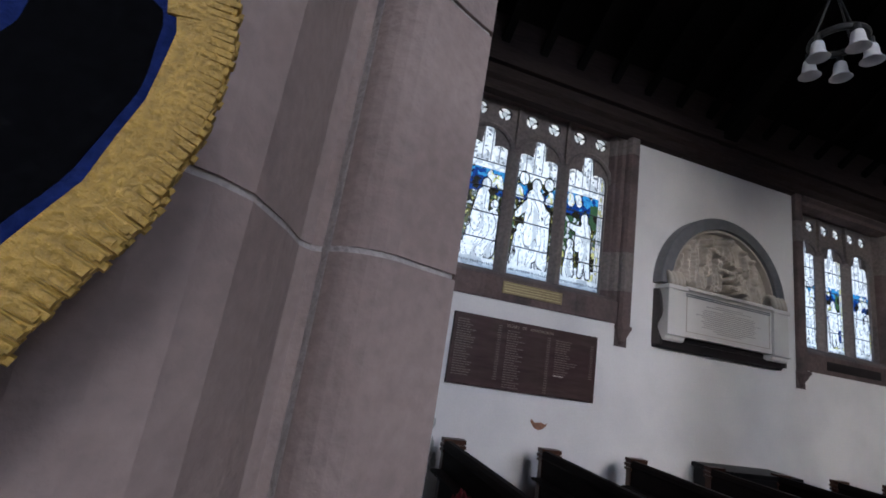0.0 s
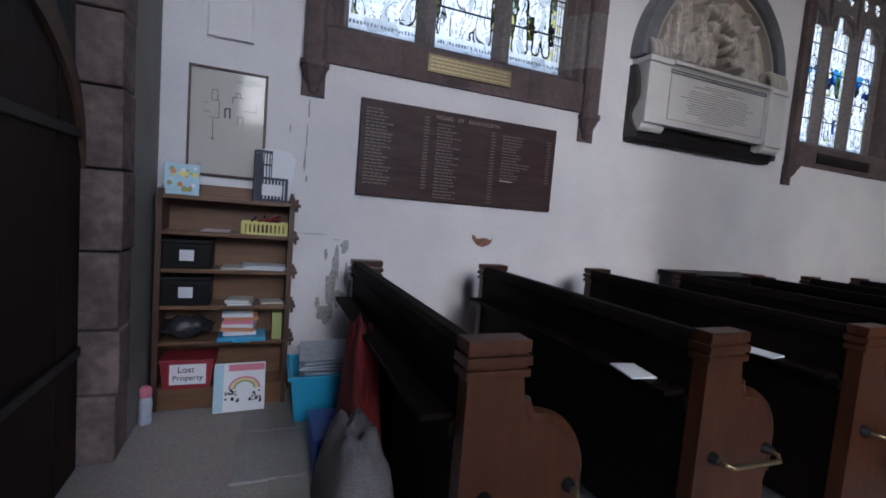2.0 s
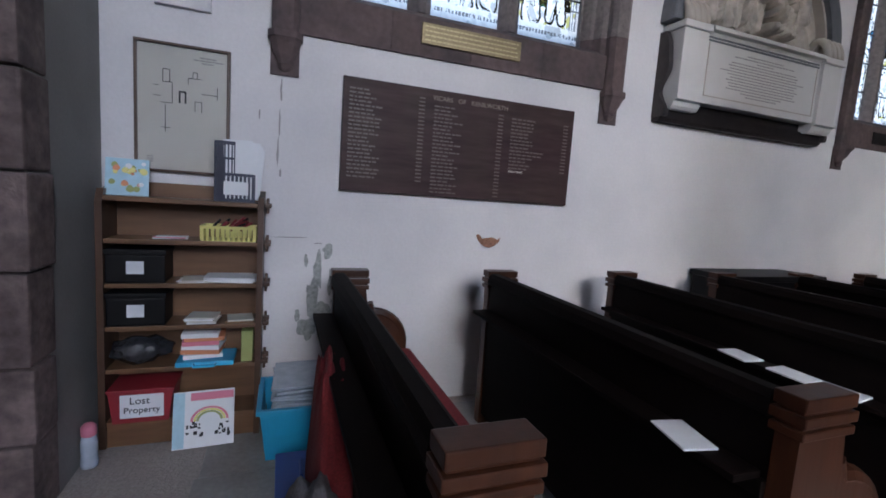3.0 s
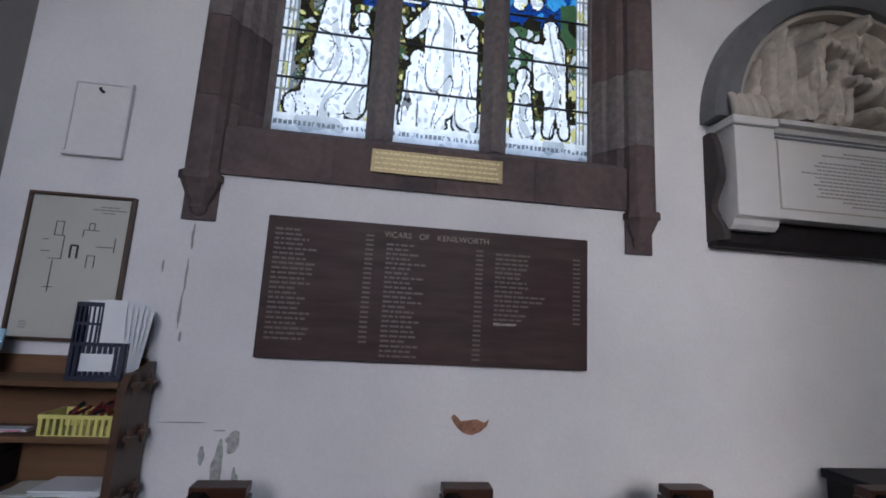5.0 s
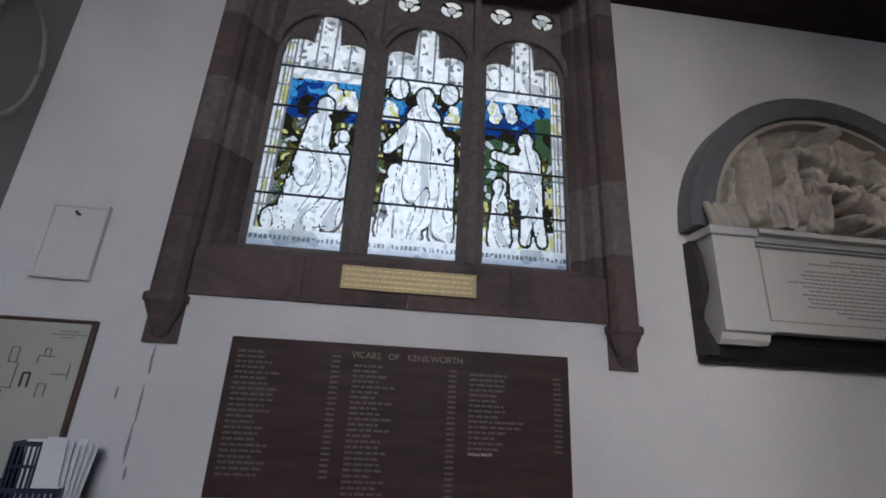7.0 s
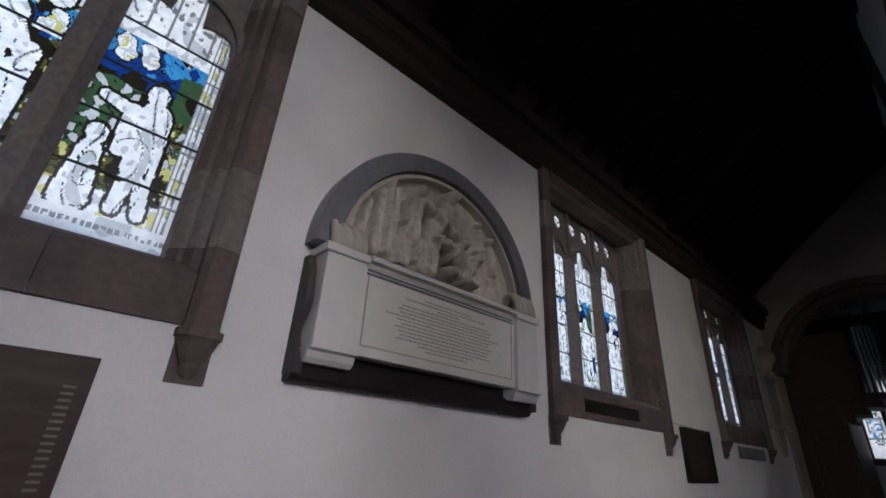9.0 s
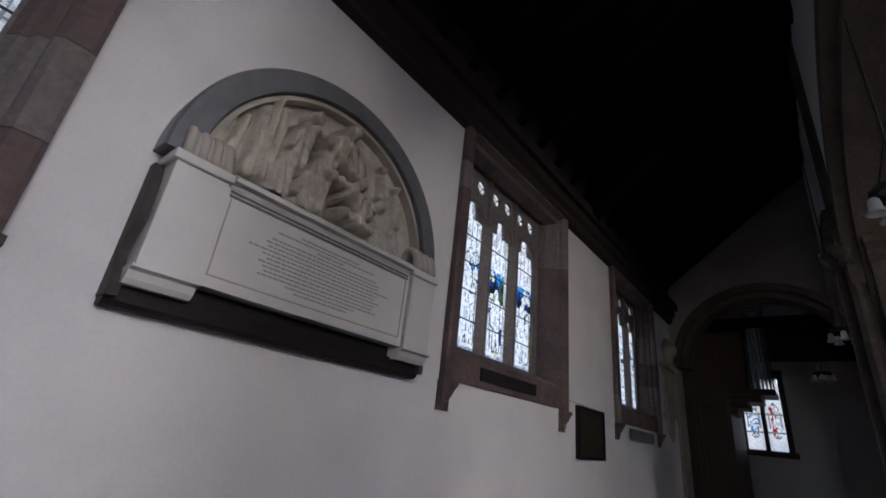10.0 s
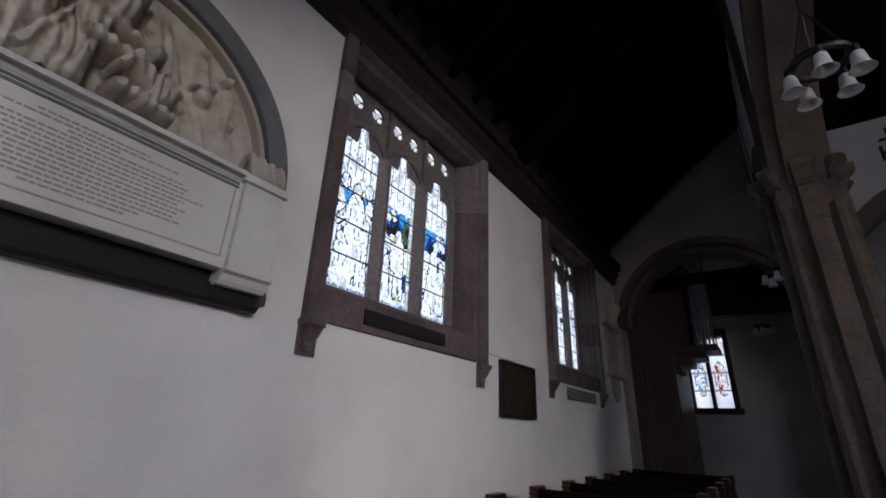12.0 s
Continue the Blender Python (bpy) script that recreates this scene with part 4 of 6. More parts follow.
def arcade_bay(bm, xa, xb, spring, rise, half, low, n=20):
    """Wall over one arch of the arcade; low is how far under the roof it starts."""
    arcs = [(xa + (xb - xa) * (1 - math.cos(math.pi * i / n)) / 2, spring + rise * math.sin(math.pi * i / n) ** 0.85) for i in range(n + 1)]
    rows = []
    for x, z in arcs:
        y = arcade_y(x)
        rows.append([bm.verts.new(v) for v in ((x, y - half, z), (x, y + half, z), (x, y + half, low), (x, y - half, low))])
    for p, q in zip(rows, rows[1:]):
        for k in range(4):
            bm.faces.new((p[k], p[(k + 1) % 4], q[(k + 1) % 4], q[k]))
    bm.faces.new(rows[0])
    bm.faces.new(rows[-1])


# arcade wall, added to hold nave light off the upper end wall
bm = bmesh.new()
arcade_bay(bm, 0.80, 4.60, 3.6, 1.5, 0.20, 6.9)
arcade_bay(bm, 5.10, 9.70, 3.6, 1.5, 0.20, 6.9)
block(bm, 4.60, 5.10, arcade_y(4.85) - 0.2, arcade_y(4.85) + 0.2, 3.6, 6.9)
solid("wall_arcade", bm, "plaster", "added plaster wall over the nave arches, blocking nave light", "wall", kind="structure")
for k, (xa, xb) in enumerate(((0.93, 4.60), (5.10, 9.70))):
    bm = bmesh.new()
    n = 20
    for w, d in ((0.24, 0.0), (0.12, -0.12)):
        ring = []
        for i in range(n + 1):
            x = xa + (xb - xa) * (1 - math.cos(math.pi * i / n)) / 2
            z = 3.6 + 1.5 * math.sin(math.pi * i / n) ** 0.85
            y = arcade_y(x)
            ring.append([bm.verts.new(v) for v in ((x, y - w, z + 0.14), (x, y - w, z - 0.06 + d), (x, y + w, z - 0.06 + d), (x, y + w, z + 0.14))])
        for p, q in zip(ring, ring[1:]):
            for c in range(4):
                bm.faces.new((p[c], p[(c + 1) % 4], q[(c + 1) % 4], q[c]))
        bm.faces.new(ring[0])
        bm.faces.new(ring[-1])
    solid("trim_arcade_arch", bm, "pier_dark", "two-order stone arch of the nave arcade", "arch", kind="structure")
# unseen middle pier, added only to carry that wall
copy_thing(pier, pose(4.85 - PX, arcade_y(4.85) - PY, 0))

# iron cross monogram on the chancel wall
sign = thing("wall_monogram", "small dark iron cross and letters on pale plaster", "wall sign")
bm = bmesh.new()
X, Y, Z = EAST + 0.57, 1.65, 6.17
block(bm, X, X + 0.03, Y - 0.02, Y + 0.02, Z - 0.35, Z + 0.35)
block(bm, X - 0.002, X + 0.03, Y - 0.13, Y + 0.13, Z + 0.12, Z + 0.16)
for d in (-0.14, 0.14):
    block(bm, X - 0.002, X + 0.03, Y + d - 0.02, Y + d + 0.02, Z - 0.25, Z + 0.02)
block(bm, X - 0.004, X + 0.03, Y - 0.14, Y + 0.14, Z - 0.13, Z - 0.09)
part("cross", bm, "iron", sign)

# ---- the wall monument ----
mon = thing("wall_monument", "white marble tablet under a slate-framed lunette of carved relief", "monument")
MC, MR, MZ = 5.10, 0.895, 2.66


def half_ring(bm, cx, cz, r0, r1, y0, y1, n=44):
    """Half a flat ring as one shell, its outer front edge eased."""
    sect = [(r0, y1), (r0, y0), (r1 - 0.012, y0), (r1, y0 + 0.012), (r1, y1)]
    rows = [[bm.verts.new((cx + r * math.cos(math.pi * i / n), y, cz + r * math.sin(math.pi * i / n))) for r, y in sect] for i in range(n + 1)]
    for p, q in zip(rows, rows[1:]):
        for k in range(len(sect)):
            bm.faces.new((p[k], p[(k + 1) % len(sect)], q[(k + 1) % len(sect)], q[k]))
    bm.faces.new(rows[0])
    bm.faces.new(rows[-1])


bm = bmesh.new()
half_ring(bm, MC, MZ, 0.765, MR, WALL - 0.13, WALL)
part("slate_arch", bm, "slate", mon, "blue-grey slate arch")
bm = bmesh.new()
half_ring(bm, MC, MZ, 0.73, 0.765, WALL - 0.10, WALL)
part("inner_moulding", bm, "marble_old", mon)
# relief: draped forms rising out of a half-round field
FORMS = [  # plain rounded strokes: ax az bx bz ra rb height
    # hanging drapes and staff
    (-0.53, 0.47, -0.54, 0.06, 0.030, 0.036, 0.06), (-0.60, 0.36, -0.66, 0.05, 0.026, 0.034, 0.05), (-0.44, 0.50, -0.46, 0.05, 0.032, 0.040, 0.08), (-0.485, 0.55, -0.50, 0.05, 0.012, 0.014, 0.09),
    # tall bending form
    (-0.27, 0.555, -0.265, 0.57, 0.052, 0.050, 0.11), (-0.31, 0.45, -0.34, 0.22, 0.065, 0.085, 0.11), (-0.36, 0.24, -0.40, 0.03, 0.065, 0.085, 0.10), (-0.27, 0.46, -0.06, 0.37, 0.046, 0.036, 0.13), (-0.06, 0.37, 0.05, 0.33, 0.032, 0.026, 0.12), (-0.34, 0.46, -0.40, 0.28, 0.030, 0.026, 0.12),
    # seated form with spread skirt
    (-0.04, 0.60, -0.03, 0.615, 0.060, 0.056, 0.14), (-0.06, 0.52, -0.14, 0.36, 0.075, 0.085, 0.10), (-0.15, 0.30, -0.24, 0.06, 0.10, 0.115, 0.09), (-0.14, 0.25, 0.04, 0.235, 0.038, 0.032, 0.13), (-0.22, 0.30, -0.31, 0.05, 0.022, 0.030, 0.11), (-0.12, 0.22, -0.14, 0.04, 0.030, 0.045, 0.10),
    # crouching form
    (0.095, 0.305, 0.10, 0.315, 0.050, 0.048, 0.14), (0.05, 0.23, 0.17, 0.15, 0.060, 0.065, 0.12), (0.01, 0.09, 0.22, 0.045, 0.042, 0.034, 0.12), (0.17, 0.15, 0.10, 0.05, 0.050, 0.036, 0.12), (0.03, 0.26, -0.02, 0.17, 0.030, 0.024, 0.13), (0.16, 0.25, 0.24, 0.19, 0.026, 0.022, 0.10),
    # shallow forms behind
    (0.09, 0.60, 0.18, 0.36, 0.070, 0.085, 0.026), (0.33, 0.52, 0.38, 0.33, 0.036, 0.044, 0.040), (0.32, 0.575, 0.325, 0.585, 0.032, 0.030, 0.05), (0.49, 0.44, 0.53, 0.26, 0.030, 0.040, 0.036), (0.47, 0.50, 0.475, 0.51, 0.028, 0.026, 0.045), (0.41, 0.40, 0.31, 0.36, 0.020, 0.016, 0.045),
    (0.34, 0.22, 0.40, 0.04, 0.055, 0.075, 0.020), (0.52, 0.18, 0.58, 0.05, 0.050, 0.060, 0.022), (0.24, 0.32, 0.29, 0.20, 0.026, 0.030, 0.03),
]
bm = bmesh.new()
nr, nt = 110, 260
rows = []
for i in range(nr + 1):
    r = 0.743 * i / nr
    row = []
    for j in range(nt + 1):
        t = math.pi * j / nt
        x, z = r * math.cos(t), r * math.sin(t)
        h = 0.0
        for ax, az, bx, bz, ra, rb, up in FORMS:
            d = capsule(x, z, ax, az, bx, bz, ra, rb)
            rr = max(ra, rb)
            if d < 0:
                k = min(1.0, -d / (rr * 0.65))
                h = max(h, up * math.sqrt(max(0.0, 1 - (1 - k) ** 2)))
        if h > 0.01:
            h += 0.006 * math.sin(x * 130 + z * 12 + 6 * noise.noise(Vector((x * 5, z * 4, 2)))) * min(1.0, h * 16) + 0.006 * noise.noise(Vector((x * 24 + z * 16, z * 24, 4)))
        h += 0.006 * noise.noise(Vector((x * 9, z * 9, 9)))
        row.append(bm.verts.new((MC + x * 0.985, WALL - 0.03 - max(h, 0) * 1.45, MZ + 0.012 + z * 0.97)))
    rows.append(row)
for p, q in zip(rows, rows[1:]):
    for j in range(nt):
        bm.faces.new((p[j], p[j + 1], q[j + 1], q[j]))
bmesh.ops.remove_doubles(bm, verts=bm.verts, dist=1e-5)
smooth(part("relief", bm, "marble_dirty", mon, "yellowed carved relief of draped forms"))
part("relief_back", boxbm(MC - 0.66, MC + 0.66, WALL - 0.02, WALL, MZ, MZ + 0.3), "marble_old", mon)
TX0, TX1, TB, TT = 4.25, 5.97, 2.13, 2.645
part("tablet", boxbm(TX0 + 0.24, TX1 - 0.24, WALL - 0.15, WALL, TB, TT - 0.05, bevel=0.004), "marble", mon)
for x0, x1 in ((TX0 + 0.01, TX0 + 0.237), (TX1 - 0.237, TX1 - 0.01)):
    part("end_block", boxbm(x0, x1, WALL - 0.175, WALL, TB, TT - 0.05, bevel=0.004), "marble", mon)
    part("block_cap", boxbm(x0 - 0.02, x1 + 0.012, WALL - 0.195, WALL, TT - 0.05, TT - 0.005, bevel=0.008), "marble", mon)
    n = 12
    for q in range(7):
        bm = bmesh.new()
        xx = x0 + 0.03 + (x1 - x0 - 0.06) * q / 6
        wv = 1.0 if q % 2 == 0 else 0.90
        tube(bm, [(xx, WALL - 0.09 - 0.075 * wv * math.cos(math.pi * i / n), TT - 0.005 + 0.15 * wv * math.sin(math.pi * i / n)) for i in range(n + 1)], 0.026, 7)
        smooth(part("scroll_rib", bm, "marble_old", mon))
    prof = [(WALL, TB - 0.07), (WALL - 0.13, TB - 0.07), (WALL - 0.15, TB - 0.05), (WALL - 0.16, TB - 0.02), (WALL - 0.19, TB - 0.012), (WALL - 0.19, TB), (WALL, TB)]
    part("foot_moulding", prismbm(prof, "x", x0 - 0.012, x1 + 0.012), "marble", mon)
prof = [(WALL, TT - 0.05), (WALL - 0.155, TT - 0.05), (WALL - 0.165, TT - 0.035), (WALL - 0.20, TT - 0.03), (WALL - 0.20, TT - 0.008), (WALL - 0.17, TT + 0.012), (WALL, TT + 0.012)]
part("cornice", prismbm(prof, "x", TX0 + 0.252, TX1 - 0.252), "marble", mon)
bm = bmesh.new()
for z in (TT - 0.066, TT - 0.086):
    block(bm, TX0 + 0.26, TX1 - 0.26, WALL - 0.156, WALL - 0.15, z - 0.006, z + 0.006)
part("fillet", bm, "slate", mon)
bm = bmesh.new()
for a0, a1, b0, b1 in ((TX0 + 0.27, TX1 - 0.27, TB + 0.05, TB + 0.056), (TX0 + 0.27, TX0 + 0.276, TB + 0.056, TT - 0.10), (TX1 - 0.276, TX1 - 0.27, TB + 0.056, TT - 0.10)):
    block(bm, a0, a1, WALL - 0.1545, WALL - 0.15, b0, b1)
part("tablet_edge", bm, "marble_old", mon)
bm = bmesh.new()
rng = random.Random(11)
insets = [0.22, 0.12, 0.30, 0.10, 0.08, 0.09, 0.02, 0.08, 0.10, 0.07, 0.09, 0.10, 0.08, 0.20, 0.24]
for i, ins in enumerate(insets):
    bars(bm, TX0 + 0.38 + ins * 1.3, TX1 - 0.38 - ins * 1.3, TT - 0.135 - i * 0.0205, 0.0085, WALL - 0.15, rng, 0.0012)
part("inscription", bm, "letter", mon, "small grey inscription", kind="stuff")
prof = [(WALL, TB - 0.15), (WALL - 0.06, TB - 0.15), (WALL - 0.08, TB - 0.13), (WALL - 0.085, TB - 0.06), (WALL - 0.06, TB - 0.055), (WALL - 0.06, TB), (WALL, TB)]
part("dark_base", prismbm(prof, "x", TX0 - 0.025, TX1 + 0.02), "slate_dark", mon, "black marble base")
for x0, x1 in ((TX0 - 0.03, TX0 + 0.008), (TX1 - 0.008, TX1 + 0.03)):
    bm = bmesh.new()
    n = 24
    edge = [(WALL - 0.085 - 0.030 * math.cos(3 * math.pi * i / n) - 0.012 * math.sin(5 * math.pi * i / n), TB - 0.12 + (TT + 0.07 - TB) * i / n) for i in range(n + 1)]
    prism(bm, [(WALL, TB - 0.12)] + edge + [(WALL, TT - 0.05)], "x", x0, x1)
    part("side_scroll", bm, "scroll", mon, "dark carved stone side scroll")

# ---- the list board, wall panel and framed plan ----
board = thing("list_board", "dark oak board lettered with columns of names", "board")
BX0, BX1, BZ0, BZ1 = 2.025, 3.545, 1.33, 1.96
part("panel", boxbm(BX0, BX1, WALL - 0.032, WALL, BZ0, BZ1, bevel=0.004), "board", board)
face = WALL - 0.032
for text, dx in (("VICARS", -0.175), ("OF", -0.052), ("KENILWORTH", 0.135)):
    words("heading_word", text, 0.039, pose((BX0 + BX1) / 2 + dx, face - 0.001, BZ1 - 0.05, 90, 0, 0), "gilt_head", board)
rng = random.Random(21)
bm = bmesh.new()
for col, (xa, xb, n, drop) in enumerate(((BX0 + 0.035, BX0 + 0.475, 23, 0.06), (BX0 + 0.535, BX0 + 0.995, 24, 0.095), (BX0 + 1.055, BX1 - 0.04, 15, 0.105))):
    for i in range(n):
        z = BZ1 - drop - i * 0.022
        if z < BZ0 + 0.025:
            break
        wide = rng.uniform(0.10, 0.20) if col < 2 else rng.uniform(0.12, 0.27)
        bars(bm, xa, xa + wide, z, 0.0095, face, rng, 0.0012)
        bars(bm, xb - 0.036, xb, z, 0.0085, face, rng, 0.0012, gaps=False)
part("lettering", bm, "gilt", board, "dull gilt lines of lettering", kind="stuff")
words("last_name", "STELLA BAILEY", 0.0165, pose(BX0 + 1.055, face - 0.001, BZ1 - 0.105 - 15 * 0.022, 90, 0, 0), "gilt_new", board, "LEFT")
solid("wall_hatch", boxbm(1.135, 1.360, WALL - 0.018, WALL, 2.17, 2.50, bevel=0.004), "hatch", "small flat white-painted panel with a raised edge", "wall panel")
bm = bmesh.new()
for x0, x1, z0, z1 in ((1.125, 1.370, 2.495, 2.512), (1.125, 1.370, 2.158, 2.175), (1.125, 1.14, 2.175, 2.495), (1.355, 1.37, 2.175, 2.495)):
    block(bm, x0, x1, WALL - 0.026, WALL - 0.001, z0, z1, bevel=0.003)
solid("hatch_rim", bm, "plaster", "plain rim round the white wall panel", "trim", kind="structure")
bm = bmesh.new()
tube(bm, [(1.25, WALL - 0.018, 2.46), (1.25, WALL - 0.04, 2.46), (1.25, WALL - 0.045, 2.47)], 0.006, 6)
solid("wall_hook", bm, "iron", "tiny dark screw hook on the wall panel", "hook")

plan = thing("framed_plan", "cream site plan in a thin wooden frame", "picture")
QX0, QX1, QZ0, QZ1 = 1.04, 1.46, 1.36, 1.985
part("sheet", boxbm(QX0 + 0.012, QX1 - 0.012, WALL - 0.012, WALL, QZ0 + 0.012, QZ1 - 0.012), "mapsheet", plan)
for name, x0, x1, z0, z1 in (("frame_rail", QX0, QX1, QZ1 - 0.013, QZ1), ("frame_rail", QX0, QX1, QZ0, QZ0 + 0.013), ("frame_stile", QX0, QX0 + 0.013, QZ0 + 0.013, QZ1 - 0.013), ("frame_stile", QX1 - 0.016, QX1, QZ0 + 0.013, QZ1 - 0.013)):
    part(name, boxbm(x0, x1, WALL - 0.026, WALL, z0, z1, bevel=0.003), "shelf_dark", plan)
bm = bmesh.new()


def pline(x0, z0, x1, z1, wd=0.003):
    block(bm, QX0 + min(x0, x1) - wd / 2, QX0 + max(x0, x1) + wd / 2, WALL - 0.0135, WALL - 0.012, QZ0 + min(z0, z1) - wd / 2, QZ0 + max(z0, z1) + wd / 2)


for seg in ((0.12, 0.44, 0.16, 0.44), (0.16, 0.44, 0.16, 0.34), (0.12, 0.50, 0.12, 0.44), (0.15, 0.50, 0.15, 0.44), (0.12, 0.50, 0.15, 0.50), (0.13, 0.33, 0.13, 0.20), (0.11, 0.22, 0.15, 0.22), (0.11, 0.34, 0.16, 0.34),
            (0.23, 0.47, 0.29, 0.47), (0.25, 0.50, 0.27, 0.50), (0.25, 0.47, 0.25, 0.50), (0.27, 0.47, 0.27, 0.50), (0.23, 0.44, 0.23, 0.47), (0.26, 0.36, 0.29, 0.36), (0.26, 0.31, 0.26, 0.36), (0.29, 0.31, 0.29, 0.36), (0.08, 0.37, 0.11, 0.37), (0.29, 0.40, 0.36, 0.40), (0.36, 0.38, 0.36, 0.44), (0.08, 0.42, 0.10, 0.42)):
    pline(*seg)
block(bm, QX0 + 0.188, QX0 + 0.196, WALL - 0.0135, WALL - 0.012, QZ0 + 0.345, QZ0 + 0.40)
block(bm, QX0 + 0.214, QX0 + 0.222, WALL - 0.0135, WALL - 0.012, QZ0 + 0.345, QZ0 + 0.40)
block(bm, QX0 + 0.19, QX0 + 0.22, WALL - 0.0136, WALL - 0.012, QZ0 + 0.396, QZ0 + 0.404)
part("plan_lines", bm, "ink", plan, kind="stuff")
bm = bmesh.new()
rng = random.Random(5)
for i, (x0, x1) in enumerate(((0.28, 0.36), (0.25, 0.385), (0.29, 0.35))):
    bars(bm, QX0 + x0, QX0 + x1, QZ1 - 0.05 - 0.013 * i, 0.006, WALL - 0.012, rng, 0.001)
for i in range(3):
    bars(bm, QX0 + 0.05, QX0 + 0.08, QZ0 + 0.05 + 0.012 * i, 0.005, WALL - 0.012, rng, 0.001)
part("plan_lettering", bm, "ink_grey", plan, kind="stuff")
glass = bpy.data.materials.new("picture_glass")
glass.use_nodes = True
gt = glass.node_tree
gt.nodes.remove(gt.nodes["Principled BSDF"])
tr, gl, mx, fr = (gt.nodes.new("ShaderNode" + n) for n in ("BsdfTransparent", "BsdfGlossy", "MixShader", "Fresnel"))
gl.inputs["Roughness"].default_value = 0.06
gl.inputs["Color"].default_value = (0.25, 0.25, 0.25, 1)
gt.links.new(fr.outputs[0], mx.inputs[0])
gt.links.new(tr.outputs[0], mx.inputs[1])
gt.links.new(gl.outputs[0], mx.inputs[2])
gt.links.new(mx.outputs[0], gt.nodes["Material Output"].inputs["Surface"])
pane = part("glazing", boxbm(QX0 + 0.013, QX1 - 0.016, WALL - 0.018, WALL - 0.016, QZ0 + 0.013, QZ1 - 0.013), glass, plan)
pane.visible_shadow = False

# flaked patches in the plaster
def patch(bm, cx, cz, w, h, seed, y=WALL, n=26, lift=0.0035):
    ring = []
    for i in range(n):
        t = i * math.tau / n
        r = 1 + 0.55 * noise.noise(Vector((math.cos(t) * 1.6, math.sin(t) * 1.6, seed)))
        ring.append((cx + w / 2 * r * math.cos(t), cz + h / 2 * r * math.sin(t)))
    prism(bm, ring, "y", y - lift, y + 0.01)


bm = bmesh.new()
ring = [(2.905, 1.135), (2.92, 1.125), (2.94, 1.105), (2.975, 1.11), (3.01, 1.115), (3.05, 1.10), (3.07, 1.115), (3.06, 1.085), (3.03, 1.06), (2.99, 1.045), (2.95, 1.055), (2.925, 1.075), (2.905, 1.10), (2.895, 1.12)]
ring = [(x + 0.013, z - 0.022) for x, z in ring]
prism(bm, ring, "y", WALL - 0.003, WALL + 0.01)
solid("plaster_scar", bm, "scar", "flaked patch showing red brick in the plaster", "wall damage", kind="structure")
bm = bmesh.new()
for i, (x, z, w, h) in enumerate(((1.93, 0.86, 0.05, 0.20), (1.90, 0.70, 0.07, 0.22), (1.98, 0.98, 0.06, 0.08), (1.96, 0.62, 0.08, 0.12), (1.88, 0.52, 0.10, 0.14), (2.0, 0.80, 0.03, 0.16), (2.03, 0.68, 0.05, 0.1), (1.82, 0.60, 0.03, 0.06), (1.86, 0.92, 0.02, 0.07))):
    patch(bm, x, z, w, h, i * 3.1, lift=0.003 + 0.0006 * i)
solid("plaster_flaking", bm, "damp", "grey damp flakes low on the plaster", "wall damage", kind="structure")
bm = bmesh.new()
for i, (x, z, w, h) in enumerate(((1.705, 1.83, 0.012, 0.12), (1.70, 1.67, 0.010, 0.16), (1.695, 1.5, 0.012, 0.12), (1.71, 1.40, 0.01, 0.05), (1.60, 1.70, 0.008, 0.05), (1.76, 1.05, 0.18, 0.005), (1.92, 1.02, 0.05, 0.004))):
    patch(bm, x, z, w, h, i * 5.3 + 60, lift=0.0025)
solid("plaster_cracks", bm, "ink_grey", "hairline cracks in the plaster", "wall damage", kind="structure")

# ---- the bookcase and what stands on it ----
KX0, KX1, KY0, KY1, KB, KT = 0.94, 1.64, 6.055, 6.265, FLOOR, 1.235
case = thing("bookcase", "brown wooden bookcase with pegged through-tenon shelves", "bookcase")
for x0, x1 in ((KX0, KX0 + 0.028), (KX1 - 0.028, KX1)):
    prof = [(KY1, KB), (KY0, KB), (KY0, KT - 0.03), (KY0 + 0.03, KT + 0.03), (KY0 + 0.09, KT + 0.03), (KY1, KT + 0.06)]
    part("side", prismbm(prof, "x", x0, x1), "shelf_dark", case)
part("back", boxbm(KX0 + 0.028, KX1 - 0.028, KY1 - 0.015, KY1, KB + 0.05, KT + 0.07, bevel=0.003), "shelf", case)
SHELVES = [KT, 1.040, 0.832, 0.625, 0.420, 0.160]
for z in SHELVES:
    part("shelf", boxbm(KX0 + 0.0285, KX1 - 0.0285, KY0 + 0.006, KY1 - 0.016, z - 0.022, z, bevel=0.003), "shelf", case)
    for y in (KY0 + 0.05, KY1 - 0.06):
        bm = bmesh.new()
        block(bm, KX1 + 0.001, KX1 + 0.034, y - 0.02, y + 0.02, z - 0.021, z - 0.001, bevel=0.004)
        block(bm, KX1 + 0.008, KX1 + 0.022, y - 0.009, y + 0.009, z - 0.05, z + 0.026, bevel=0.004)
        part("tenon_peg", bm, "shelf_dark", case)
part("plinth", boxbm(KX0 + 0.0285, KX1 - 0.0285, KY0 + 0.015, KY0 + 0.035, KB, 0.137), "shelf", case)

